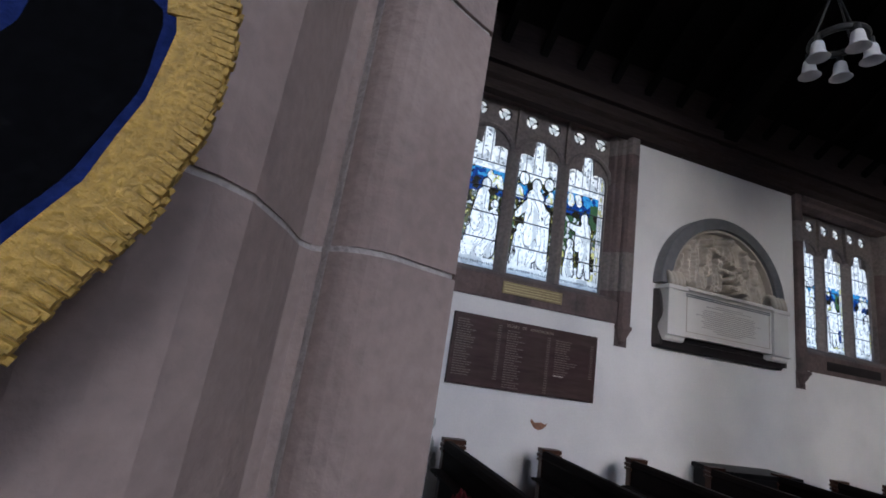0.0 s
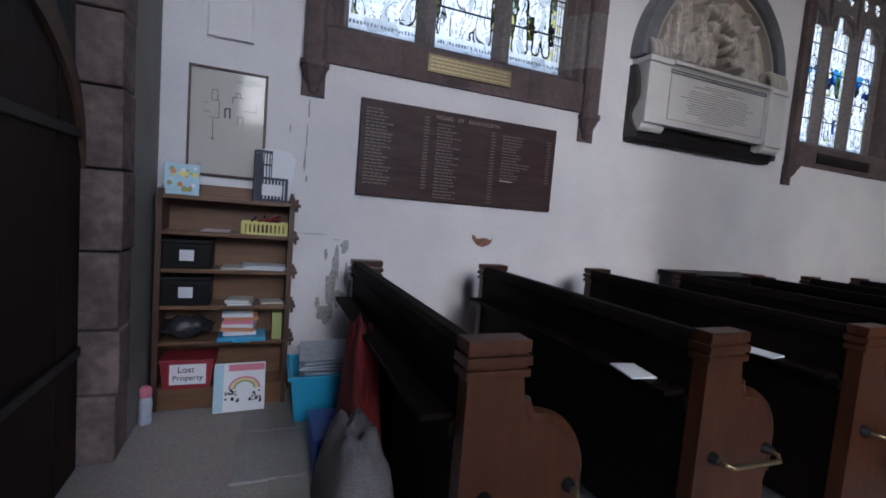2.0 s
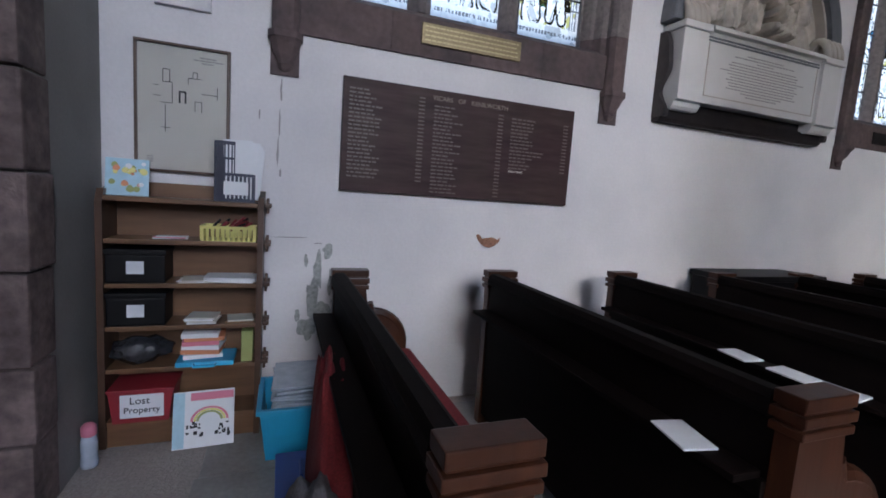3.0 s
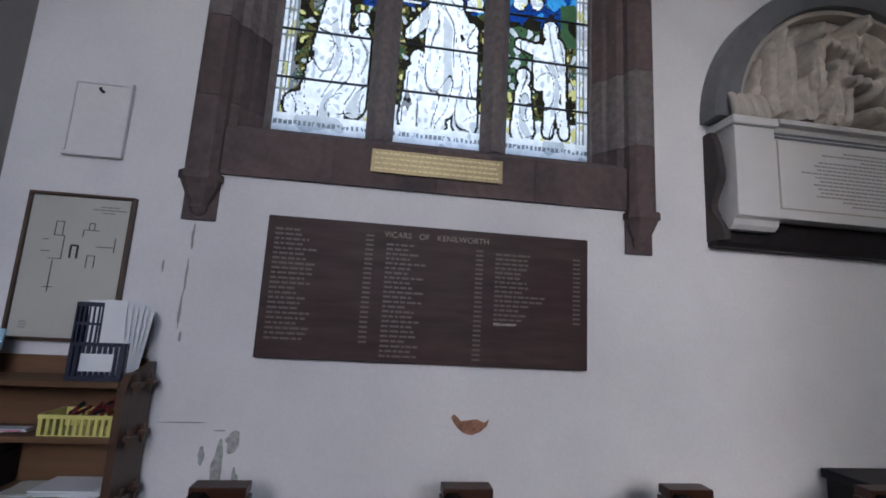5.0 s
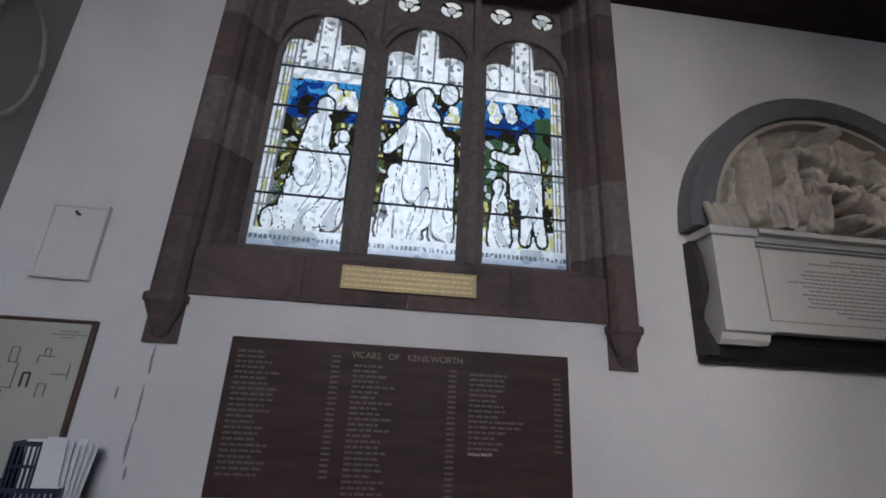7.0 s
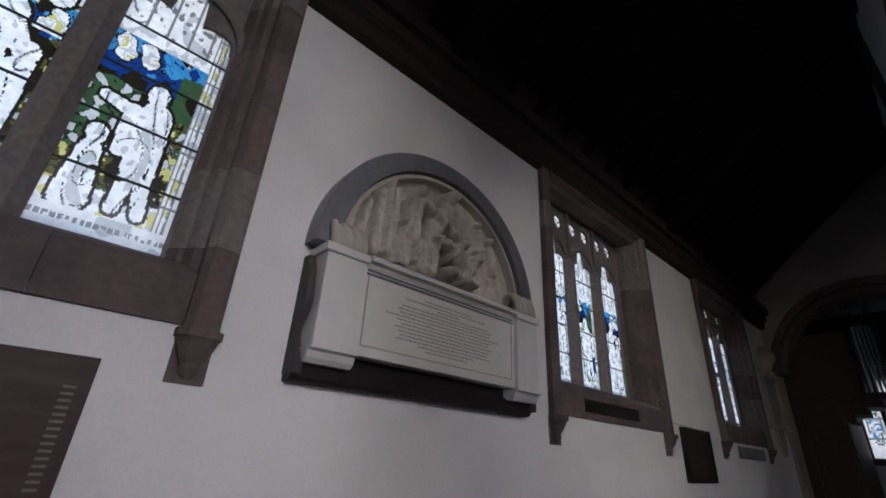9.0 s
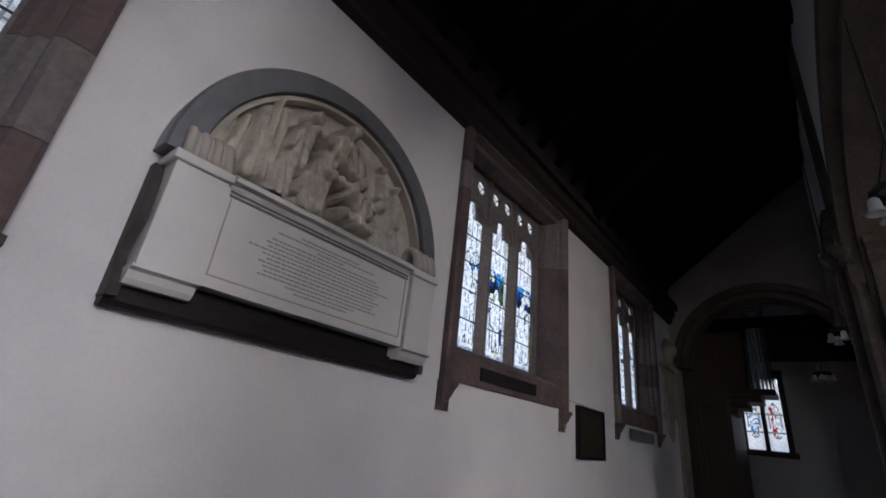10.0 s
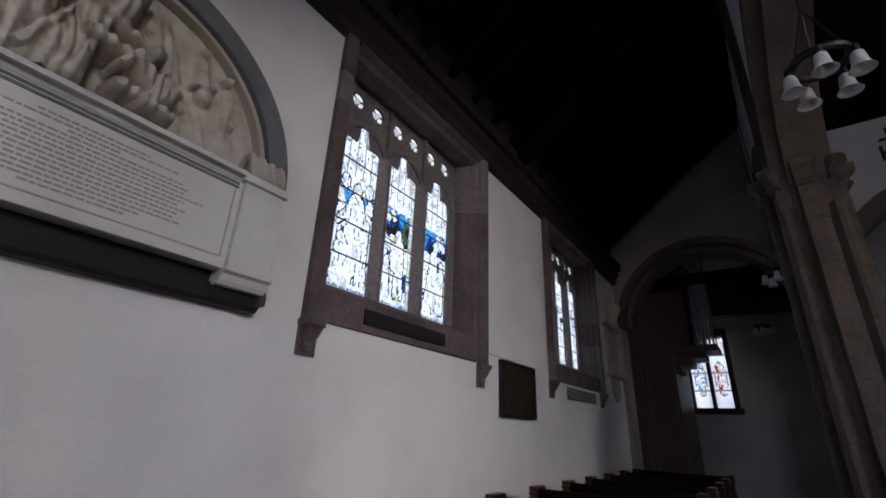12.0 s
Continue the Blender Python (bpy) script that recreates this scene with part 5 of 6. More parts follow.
bk = thing("picture_book", "square pale-blue book standing on the bookcase", "book")
m = pose(1.045, KY0 + 0.07, KT, -12, 0, 6)
bk.matrix_basis = m
part("cover", boxbm(-0.085, 0.085, -0.006, 0.006, 0.001, 0.175, bevel=0.002), "sky_print", bk)
rng = random.Random(41)
for i in range(22):
    x, z, r, c = rng.uniform(-0.065, 0.065), rng.uniform(0.02, 0.155), rng.uniform(0.006, 0.017), rng.randrange(4)
    ring = [(x + r * (1 + 0.5 * noise.noise(Vector((math.cos(t), math.sin(t), i)))) * math.cos(t), z + r * math.sin(t)) for t in [q * math.tau / 12 for q in range(12)]]
    part("printed_shape", prismbm(ring, "y", -0.0072 - 0.0002 * i, -0.006), ["orange", "green", "paper", "yellow"][c], bk)

rack = thing("leaflet_rack", "navy slatted file box holding white leaflets", "file box")
rack.matrix_basis = pose(1.500, KY0 + 0.075, KT, 0, 0, 5)
for i in range(10):
    x = -0.085 + i * 0.0185
    part("slat", boxbm(x - 0.0060, x + 0.0060, -0.045, -0.041, 0.0165, 0.1255), "navy", rack)
for z in (0.0, 0.125):
    part("rail", boxbm(-0.0855, 0.0855, -0.046, -0.040, z + 0.001, z + 0.016), "navy", rack)
part("side_panel", boxbm(-0.092, -0.086, -0.046, 0.045, 0.001, 0.29), "navy", rack)
part("side_panel", boxbm(0.086, 0.092, -0.046, 0.045, 0.001, 0.14), "navy", rack)
for i in range(5):
    x = -0.078 + i * 0.016
    part("slat", boxbm(x - 0.0035, x + 0.0035, -0.045, -0.041, 0.1415, 0.275), "navy", rack)
for x0, x1, z0, z1 in ((-0.0855, 0.0, 0.275, 0.292), (-0.0855, -0.0065, 0.205, 0.215), (-0.006, 0.0, 0.1415, 0.275)):
    part("rail", boxbm(x0, x1, -0.0465, -0.0405, z0, z1), "navy", rack)
part("back_panel", boxbm(-0.0855, 0.0855, 0.035, 0.045, 0.001, 0.28), "navy", rack)
part("label", boxbm(-0.05, 0.06, -0.049, -0.0465, 0.035, 0.10), "paper", rack)
for i in range(6):
    bm = bmesh.new()
    t = pose(0.022 + 0.006 * i, -0.03 + 0.011 * i, 0.018, 3 - i, 1.6 * i - 2, 2 * i)
    for v in block(bm, -0.065, 0.065, -0.001, 0.001, 0, 0.285 - 0.012 * (i % 3)):
        v.co = t @ v.co
    part("leaflet", bm, "paper", rack)

basket = thing("basket", "pale yellow slatted plastic basket of small things", "basket")
basket.location = (1.480, KY0 + 0.09, 1.040)
bm = bmesh.new()
for i in range(11):
    x = -0.115 + i * 0.023
    for y in (-0.07, 0.07):
        block(bm, x - 0.0055, x + 0.0055, y - 0.002, y + 0.002, 0.004, 0.066)
block(bm, -0.122, 0.122, -0.074, 0.074, 0.0, 0.004)
for y in (-0.072, 0.072):
    block(bm, -0.126, 0.126, y - 0.004, y + 0.004, 0.060, 0.075, bevel=0.002)
for x in (-0.122, 0.122):
    block(bm, x - 0.004, x + 0.004, -0.068, 0.068, 0.004, 0.0745)
part("slatted_tray", bm, "yellow", basket)
bm = bmesh.new()
rng = random.Random(3)
for i in range(16):
    x, y = rng.uniform(-0.09, 0.07), rng.uniform(-0.05, 0.05)
    tube(bm, [(x, y, 0.05 + 0.02 * rng.random()), (x + rng.uniform(0.03, 0.06), y + rng.uniform(-0.02, 0.02), 0.085 + 0.03 * rng.random())], 0.006, 6, mat=i % 3)
part("pens", bm, ["maroon", "black", "red"], basket, "jumble of dark red pens")

for z in (0.625, 0.832):
    bx = thing("black_box", "black plastic file box with a white label", "box", (1.090, KY0 + 0.10, z), group="black boxes on the shelves")
    part("box_body", boxbm(-0.12, 0.12, -0.09, 0.085, 0.0, 0.135, bevel=0.008), "black", bx)
    part("lid", boxbm(-0.125, 0.125, -0.095, 0.088, 0.135, 0.160, bevel=0.006), "black", bx)
    part("label", boxbm(-0.035, 0.035, -0.0935, -0.0915, 0.045, 0.105), "paper", bx)


def papers(name, label, cx, cy, z, w, d, n, mats, seed, cat="paper", th=0.004):
    rng = random.Random(seed)
    pile = thing(name, label, cat, (cx, cy, z))
    h = 0.0005
    for i in range(n):
        bm = bmesh.new()
        t = pose(rng.uniform(-0.01, 0.01), rng.uniform(-0.008, 0.008), h, 0, 0, rng.uniform(-9, 9))
        k = rng.uniform(0.85, 1.0)
        for v in block(bm, -w / 2 * k, w / 2 * k, -d / 2, d / 2, 0, th):
            v.co = t @ v.co
        part("book" if th > 0.01 else "sheet", bm, mats[i % len(mats)], pile)
        h += th + 0.0006
    return pile


papers("sheet_pile", "pile of white sheets lying on the shelf", 1.490, KY0 + 0.085, 0.832, 0.24, 0.15, 6, ["paper"], 2)
papers("clipboard", "clipboard with loose paper on the shelf", 1.320, KY0 + 0.075, 0.832, 0.13, 0.14, 3, ["mapsheet", "paper"], 5)
papers("booklet_pile", "small pile of pale booklets", 1.365, KY0 + 0.08, 0.625, 0.15, 0.12, 4, ["paper", "mapsheet"], 7, "books", 0.007)
papers("booklet_pile", "brown booklets lying flat", 1.545, KY0 + 0.08, 0.625, 0.14, 0.12, 2, ["shelf", "mapsheet"], 9, "books", 0.008)
papers("book_stack", "stack of red and white books", 1.365, KY0 + 0.085, 0.448, 0.19, 0.14, 6, ["paper", "orange", "paper", "pink", "orange", "paper"], 11, "books", 0.021)
papers("letter_strip", "crumpled pale strip of paper", 1.225, KY0 + 0.08, 1.040, 0.15, 0.05, 3, ["paper", "pink"], 13)
tray = thing("blue_case", "thin bright blue case with a handle under the books", "case", (1.385, KY0 + 0.078, 0.420))
part("case_body", boxbm(-0.13, 0.13, -0.1, 0.09, 0.0, 0.026, bevel=0.008), "blue", tray)
bm = bmesh.new()
tube(bm, [(-0.05, -0.1, 0.013), (-0.045, -0.125, 0.013), (0.045, -0.125, 0.013), (0.05, -0.1, 0.013)], 0.008, 7)
part("handle", bm, "blue", tray)
solid("annual", boxbm(1.545, 1.600, KY0 + 0.02, KY0 + 0.14, 0.420, 0.58, bevel=0.003), "green", "olive printed book standing upright", "book")
bm = bmesh.new()
bmesh.ops.create_icosphere(bm, subdivisions=3, radius=1)
for v in bm.verts:
    n = 1 + 0.35 * noise.noise(v.co * 2.2) + 0.12 * noise.noise(v.co * 6)
    v.co = Vector((1.09 + v.co.x * 0.13 * n, KY0 + 0.10 + v.co.y * 0.075 * n, max(0.4205, 0.485 + v.co.z * 0.065 * n)))
smooth(solid("plastic_bag", bm, "cellar", "crumpled dark plastic bag on the shelf", "bag"))

lost = thing("lost_property_box", "dark red plastic box with a handwritten sign", "box", (1.115, KY0 + 0.085, 0.160))
prof = [(-0.115, 0.0), (0.115, 0.0), (0.135, 0.15), (-0.135, 0.15)]
part("tub", prismbm(prof, "y", -0.10, 0.095), "red", lost)
part("rim", boxbm(-0.14, 0.14, -0.106, 0.1, 0.15, 0.165, bevel=0.004), "red", lost)
part("sign", boxbm(-0.085, 0.095, -0.1035, -0.1015, 0.025, 0.14), "paper", lost, "white paper sign")
words("sign_word", "Lost", 0.048, pose(-0.005, -0.1045, 0.108, 90, 0, 0), "ink", lost)
words("sign_word", "Property", 0.042, pose(0.005, -0.1045, 0.062, 90, 0, 0), "ink", lost)

mag = thing("rainbow_magazine", "colourful children's magazine leaning on the plinth", "magazine")
mag.matrix_basis = pose(1.390, KY0 - 0.075, FLOOR + 0.001, -14, 0, 3)
part("cover", boxbm(-0.135, 0.135, -0.004, 0.004, 0.0, 0.27, bevel=0.002), "paper", mag)
bm = bmesh.new()
block(bm, -0.134, -0.085, -0.0052, -0.004, 0.005, 0.265, mat=0)
block(bm, -0.06, 0.13, -0.0052, -0.004, 0.225, 0.262, mat=1)
for i, c in enumerate((1, 2, 3)):
    r0 = 0.085 - 0.013 * i
    for q in range(12):
        t0, t1 = math.pi * q / 12, math.pi * (q + 1) / 12
        prism(bm, [(0.025 + r * math.cos(t), 0.125 + r * 0.8 * math.sin(t)) for r, t in ((r0 - 0.011, t0), (r0, t0), (r0, t1), (r0 - 0.011, t1))], "y", -0.0055, -0.004, mat=c)
rng = random.Random(17)
for cx in (-0.045, 0.075):
    for i in range(14):
        x, z = cx + rng.uniform(-0.035, 0.035), 0.075 + rng.uniform(-0.035, 0.035)
        block(bm, x, x + rng.uniform(0.006, 0.016), -0.0058, -0.004, z, z + rng.uniform(0.006, 0.018), mat=4)
part("cover_print", bm, ["sky_print", "pink", "yellow", "green", "ink"], mag)

bottle = thing("drink_bottle", "clear bottle with a pink cap on the floor", "bottle", (0.945, 5.93, FLOOR))
bm = bmesh.new()
lathe(bm, [(0.0, 0.0), (0.032, 0.0), (0.034, 0.02), (0.030, 0.06), (0.033, 0.11), (0.026, 0.145)])
smooth(part("body", bm, "clear", bottle))
bm = bmesh.new()
lathe(bm, [(0.026, 0.145), (0.029, 0.15), (0.029, 0.185), (0.018, 0.20), (0.0, 0.205)])
smooth(part("cap", bm, "pink", bottle, "pink cap"))

crate = thing("storage_crate", "bright blue plastic crate heaped with clear lids", "crate", (1.82, 5.95, FLOOR))
bm = bmesh.new()
lo, hi, hz = (0.14, 0.16), (0.17, 0.19), 0.26
for k in (0, 1):
    f = 1 - 0.03 * k
    ring_l = [bm.verts.new((sx * lo[0] * f, sy * lo[1] * f, 0.003 * k)) for sx, sy in ((-1, -1), (1, -1), (1, 1), (-1, 1))]
    ring_h = [bm.verts.new((sx * hi[0] * f, sy * hi[1] * f, hz)) for sx, sy in ((-1, -1), (1, -1), (1, 1), (-1, 1))]
    for i in range(4):
        bm.faces.new((ring_l[i], ring_l[(i + 1) % 4], ring_h[(i + 1) % 4], ring_h[i]))
    bm.faces.new(ring_l)
part("crate_shell", bm, "blue", crate)
bm = bmesh.new()
for x0, x1, y0, y1 in ((-0.185, 0.185, -0.205, -0.18), (-0.185, 0.185, 0.18, 0.205), (-0.185, -0.16, -0.18, 0.18), (0.16, 0.185, -0.18, 0.18)):
    block(bm, x0, x1, y0, y1, 0.245, 0.268, bevel=0.004)
part("rim", bm, "blue", crate)
for i in range(7):
    bm = bmesh.new()
    t = pose(0.035 + 0.004 * (i % 3), 0.01 * (i % 2), 0.222 + 0.021 * i, 5, 3 - i, 4 * (i % 3) - 4)
    for v in block(bm, -0.15, 0.16, -0.14, 0.14, 0, 0.012, bevel=0.003):
        pass
    for v in bm.verts:
        v.co = t @ v.co
    part("lid", bm, "clear", crate, "clear ridged lid")
tubs = thing("blue_box", "deep blue lidded box on the floor by the first pew", "box", (1.84, 5.40, FLOOR))
part("body", boxbm(-0.11, 0.11, -0.15, 0.15, 0, 0.15, bevel=0.012), "deep", tubs)
part("lid", boxbm(-0.117, 0.117, -0.157, 0.157, 0.15, 0.17, bevel=0.006), "deep", tubs)
bm = bmesh.new()
tube(bm, [(-0.02, -0.05, 0.17), (-0.02, -0.05, 0.19), (-0.02, 0.05, 0.19), (-0.02, 0.05, 0.17)], 0.007, 7)
part("handle", bm, "deep", tubs)
bm = bmesh.new()
tube(bm, [(0.918, 6.18, FLOOR), (0.918, 6.23, 1.05), (0.918, 6.235, 1.10)], 0.012, 8)
solid("walking_stick", bm, "oak", "dark stick leaning in the corner", "stick")

# ---- pews ----
PEW_Y0, PEW_Y1, PEW_H = 4.275, 5.95, 0.935


def pew(name, label, x, PEW_Y0=PEW_Y0, lift=0.0):
    """A pew that faces +x: its back stands at x, the ends reach forward in a rounded elbow."""
    p = thing(name, label, "pew", (x, 0, FLOOR + lift), group="pews along the aisle")
    H = PEW_H - FLOOR
    out = [(-0.035, 0.0), (-0.035, H - 0.10), (0.13, H - 0.10)]
    out += [(0.14, H - 0.18), (0.155, H - 0.22)] + [(0.165 + 0.17 * math.sin(radians(t)), H - 0.40 + 0.17 * math.cos(radians(t))) for t in range(0, 100, 12)]
    out += [(0.335, H - 0.52), (0.325, H - 0.56), (0.36, 0.10), (0.38, 0.08), (0.38, 0.0)]
    for y0 in (PEW_Y0, PEW_Y1 - 0.055):
        end = part("pew_end", prismbm(out, "y", y0, y0 + 0.055), "oak_end", p, "brown oak end with rounded elbow")
        bm = bmesh.new()
        for za, zb, g in ((H - 0.10, H - 0.078, 0.012), (H - 0.078, H - 0.068, 0.004), (H - 0.068, H - 0.042, 0.014), (H - 0.042, H - 0.034, 0.004), (H - 0.034, H, 0.010)):
            block(bm, -0.035 - g, 0.13 + g, y0 - g, y0 + 0.055 + g, za, zb, bevel=0.004)
        part("end_cap", bm, "oak_end", end, "moulded cap")
        bm = bmesh.new()
        edge = out[3:15]
        tube(bm, [(u + 0.004, y0 + 0.0275, v) for u, v in edge], 0.030, 8)
        part("elbow_roll", bm, "oak_end", end)
    # back and seat take the oak whose colour holds their shade
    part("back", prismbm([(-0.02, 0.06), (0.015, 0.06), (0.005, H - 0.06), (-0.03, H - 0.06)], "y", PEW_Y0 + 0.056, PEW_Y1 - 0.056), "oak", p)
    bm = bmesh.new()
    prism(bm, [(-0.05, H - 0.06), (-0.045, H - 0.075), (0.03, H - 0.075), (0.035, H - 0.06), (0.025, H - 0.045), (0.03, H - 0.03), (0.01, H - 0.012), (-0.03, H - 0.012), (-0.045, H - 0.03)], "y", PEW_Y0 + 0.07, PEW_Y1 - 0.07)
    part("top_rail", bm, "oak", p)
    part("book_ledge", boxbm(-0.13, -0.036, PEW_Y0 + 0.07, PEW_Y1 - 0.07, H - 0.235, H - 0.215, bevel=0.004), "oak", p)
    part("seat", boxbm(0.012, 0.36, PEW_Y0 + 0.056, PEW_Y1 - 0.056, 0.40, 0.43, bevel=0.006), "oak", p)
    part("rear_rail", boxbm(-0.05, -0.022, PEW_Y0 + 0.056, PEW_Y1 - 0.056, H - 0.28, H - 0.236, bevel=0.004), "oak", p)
    # umbrella rail on the aisle end
    bm = bmesh.new()
    z = H - 0.43
    tube(bm, [(0.04, PEW_Y0, z), (0.045, PEW_Y0 - 0.05, z), (0.06, PEW_Y0 - 0.065, z - 0.004), (0.29, PEW_Y0 - 0.065, z - 0.012), (0.305, PEW_Y0 - 0.05, z), (0.31, PEW_Y0, z)], 0.008, 8)
    part("umbrella_rail", bm, "brass", p, "thin brass umbrella rail")
    for u in (0.04, 0.31):
        bm = bmesh.new()
        lathe(bm, [(0.0, -0.03), (0.014, -0.028), (0.02, -0.012), (0.022, 0.0)], n=10, m=Matrix.Translation((u, PEW_Y0 - 0.0, z)) @ Matrix.Rotation(radians(-90), 4, "X"))
        part("rail_boss", bm, "iron", p)
    return p


first = pew("pew", "dark oak pew with a brown end and brass rail", 2.01)
PEWS = [2.87, 3.75, 4.65, 5.50, 6.33, 7.15]
for x in PEWS:
    copy_thing(first, pose(x, 0, FLOOR))
# the further pews are shorter and stand on a low platform
solid("pew_platform", boxbm(7.60, 12.9, 4.66, 6.2, FLOOR - 0.01, FLOOR + 0.10, bevel=0.01), "oak", "low dark wooden platform under the further pews", "platform", kind="structure")
short = pew("pew", "shorter dark oak pew on the low platform", 7.96, 4.72, 0.10)
for x in (8.71, 9.46, 10.15, 10.84, 11.53, 12.2):
    copy_thing(short, pose(x, 0, FLOOR + 0.10))

rng = random.Random(31)
for x, y in ((2.82, 4.52), (3.70, 5.0), (3.70, 4.78), (3.70, 4.62), (4.60, 4.8), (4.60, 5.2)):
    bm = bmesh.new()
    t = pose(x - 0.045, y, PEW_H - 0.2145, 0, -2, rng.uniform(-14, 14))
    for v in block(bm, -0.048, 0.048, -0.075, 0.075, 0, 0.006):
        v.co = t @ v.co
    solid("service_sheet", bm, "paper", "white printed sheet lying on the pew ledge", "paper", group="sheets on the pews")

# coats and cloth heaped behind the first pew
def heap(name, mat, label, cx, cy, z0, w, d, h, seed, cat="clothing"):
    bm = bmesh.new()
    bmesh.ops.create_grid(bm, x_segments=22, y_segments=30, size=0.5)
    for v in bm.verts:
        u, q = v.co.x, v.co.y
        e = max(0.0, 1 - (2 * u) ** 4) * max(0.0, 1 - (2 * q) ** 4)
        z = h * (0.25 + 0.75 * e) + 0.05 * h * noise.noise(Vector((u * 5, q * 9, seed))) * 3 * e
        z += 0.035 * noise.noise(Vector((u * 14, q * 5, seed + 8))) * e
        v.co = Vector((cx + u * w, cy + q * d, z0 + max(0.0, z * (e > 0.02))))
    ob = solid(name, bm, mat, label, cat)
    ob.modifiers.new("thick", "SOLIDIFY").thickness = 0.008
    return smooth(ob)


heap("draped_cloth", "fabric", "grey folded cloth heaped behind the first pew", 1.83, 4.85, FLOOR, 0.24, 0.58, 0.42, 3, "cloth")
heap("red_cloth", "maroon", "dark red cloth draped behind the first pew", 1.90, 5.18, FLOOR, 0.14, 0.46, 0.70, 9, "cloth")
runner = solid("seat_cushion", boxbm(2.045, 2.38, 4.32, 5.86, FLOOR + 0.432, FLOOR + 0.50, bevel=0.02), "maroon", "long dark red cushion on the first pew", "cushion")

# dark chest by the wall
chest = thing("chest", "black painted chest against the wall behind the pews", "chest", (5.28, 6.06, FLOOR))
part("chest_body", boxbm(-0.50, 0.50, -0.16, 0.18, 0, 0.84, bevel=0.006), "black", chest)
part("chest_lid", boxbm(-0.52, 0.52, -0.18, 0.19, 0.84, 0.885, bevel=0.008), "black", chest)

# ---- dark painting, small tablet and chapel fittings ----
pic = thing("oil_painting", "dark unframed oil painting hung on the wall", "painting")
part("canvas", boxbm(8.76, 9.48, WALL - 0.035, WALL, 1.62, 2.10, bevel=0.003), "oil", pic)
for x0, x1, z0, z1 in ((8.73, 9.51, 2.10, 2.13), (8.73, 9.51, 1.59, 1.62), (8.73, 8.76, 1.62, 2.10), (9.48, 9.51, 1.62, 2.10)):
    part("frame_side", boxbm(x0, x1, WALL - 0.05, WALL, z0, z1, bevel=0.004), "slate_dark", pic)
bm = bmesh.new()
tube(bm, [(8.44, WALL - 0.006, 2.16), (8.7, WALL - 0.006, 2.15), (9.1, WALL - 0.006, 2.15)], 0.004, 5)
solid("picture_wire", bm, "ink_grey", "thin wire run along the wall", "wire")
small = thing("small_monument", "small pale marble tablet crowned with a carved urn", "monument")
part("slab", boxbm(12.60, 13.24, WALL - 0.06, WALL, 2.46, 3.22, bevel=0.006), "marble_old", small)
part("shelf_top", boxbm(12.52, 13.32, WALL - 0.12, WALL, 3.22, 3.30, bevel=0.01), "marble_old", small)
part("shelf_foot", boxbm(12.52, 13.32, WALL - 0.12, WALL, 2.38, 2.46, bevel=0.01), "marble_old", small)
bm = bmesh.new()
lathe(bm, [(0.0, 3.30), (0.13, 3.30), (0.07, 3.36), (0.17, 3.56), (0.16, 3.64), (0.08, 3.71), (0.04, 3.79), (0.0, 3.81)], 12.92, WALL - 0.06, 14)
smooth(part("urn", bm, "marble_old", small))
part("shield", prismbm([(12.72, 2.38), (13.12, 2.38), (13.10, 2.14), (12.92, 1.98), (12.74, 2.14)], "y", WALL - 0.05, WALL), "marble_old", small)

organ = thing("pipe_organ", "dark oak organ case with a jutting tower of pipes", "organ")
part("case", boxbm(14.3, 16.1, 5.50, 8.5, FLOOR, 3.1, bevel=0.02), "organ_wood", organ)
part("upper_case", boxbm(14.5, 16.1, 5.15, 8.5, 3.1, 4.28, bevel=0.02), "organ_wood", organ)
for y0 in (5.55, 6.10, 6.65):
    for z0, z1 in ((0.2, 1.2), (1.3, 2.2), (2.3, 2.9)):
        for ya, yb, za in ((y0, y0 + 0.05, z0), (y0 + 0.45, y0 + 0.50, z0), (y0 + 0.05, y0 + 0.45, z1 - 0.05)):
            part("case_moulding", boxbm(14.275, 14.3, ya, yb, za, z1, bevel=0.004), "organ_wood", organ)
bm = bmesh.new()
for k, (g, z0, z1) in enumerate(((0.0, 2.62, 2.74), (0.08, 2.74, 2.86), (0.18, 2.86, 2.99), (0.28, 2.99, 3.10))):
    block(bm, 14.32 - 0.2 * g, 15.0, 5.44 - 2.3 * g - 0.06, 5.498, z0, z1, bevel=0.01)
part("corbelled_base", bm, "organ_wood", organ, "stepped wooden bracket")
for i in range(5):
    bm = bmesh.new()
    y = 4.80 + 0.060 * i
    top = 4.50 + 0.06 * abs(2 - i)
    lathe(bm, [(0.0, 3.10), (0.012, 3.10), (0.027, 3.28), (0.027, top), (0.0, top)], 14.42 + 0.02 * abs(2 - i), y, 12)
    part("pipe", bm, "pipe", organ, "dull metal pipe")
bm = bmesh.new()
for i in range(9):
    t = i / 8 * math.tau
    tube(bm, [(14.4, 4.92, 4.70), (14.4, 4.92 + 0.14 * math.cos(t), 4.74 + 0.08 * math.sin(t))], 0.009, 5)
block(bm, 14.38, 14.42, 4.77, 5.07, 4.62, 4.65)
part("pierced_cresting", bm, "pipe", organ, "pale pierced cresting")
part("pipe_post", boxbm(14.38, 14.42, 4.74, 4.765, 3.10, 4.80, bevel=0.004), "organ_wood", organ)
part("pipe_post", boxbm(14.38, 14.42, 5.075, 5.10, 3.10, 4.80, bevel=0.004), "organ_wood", organ)

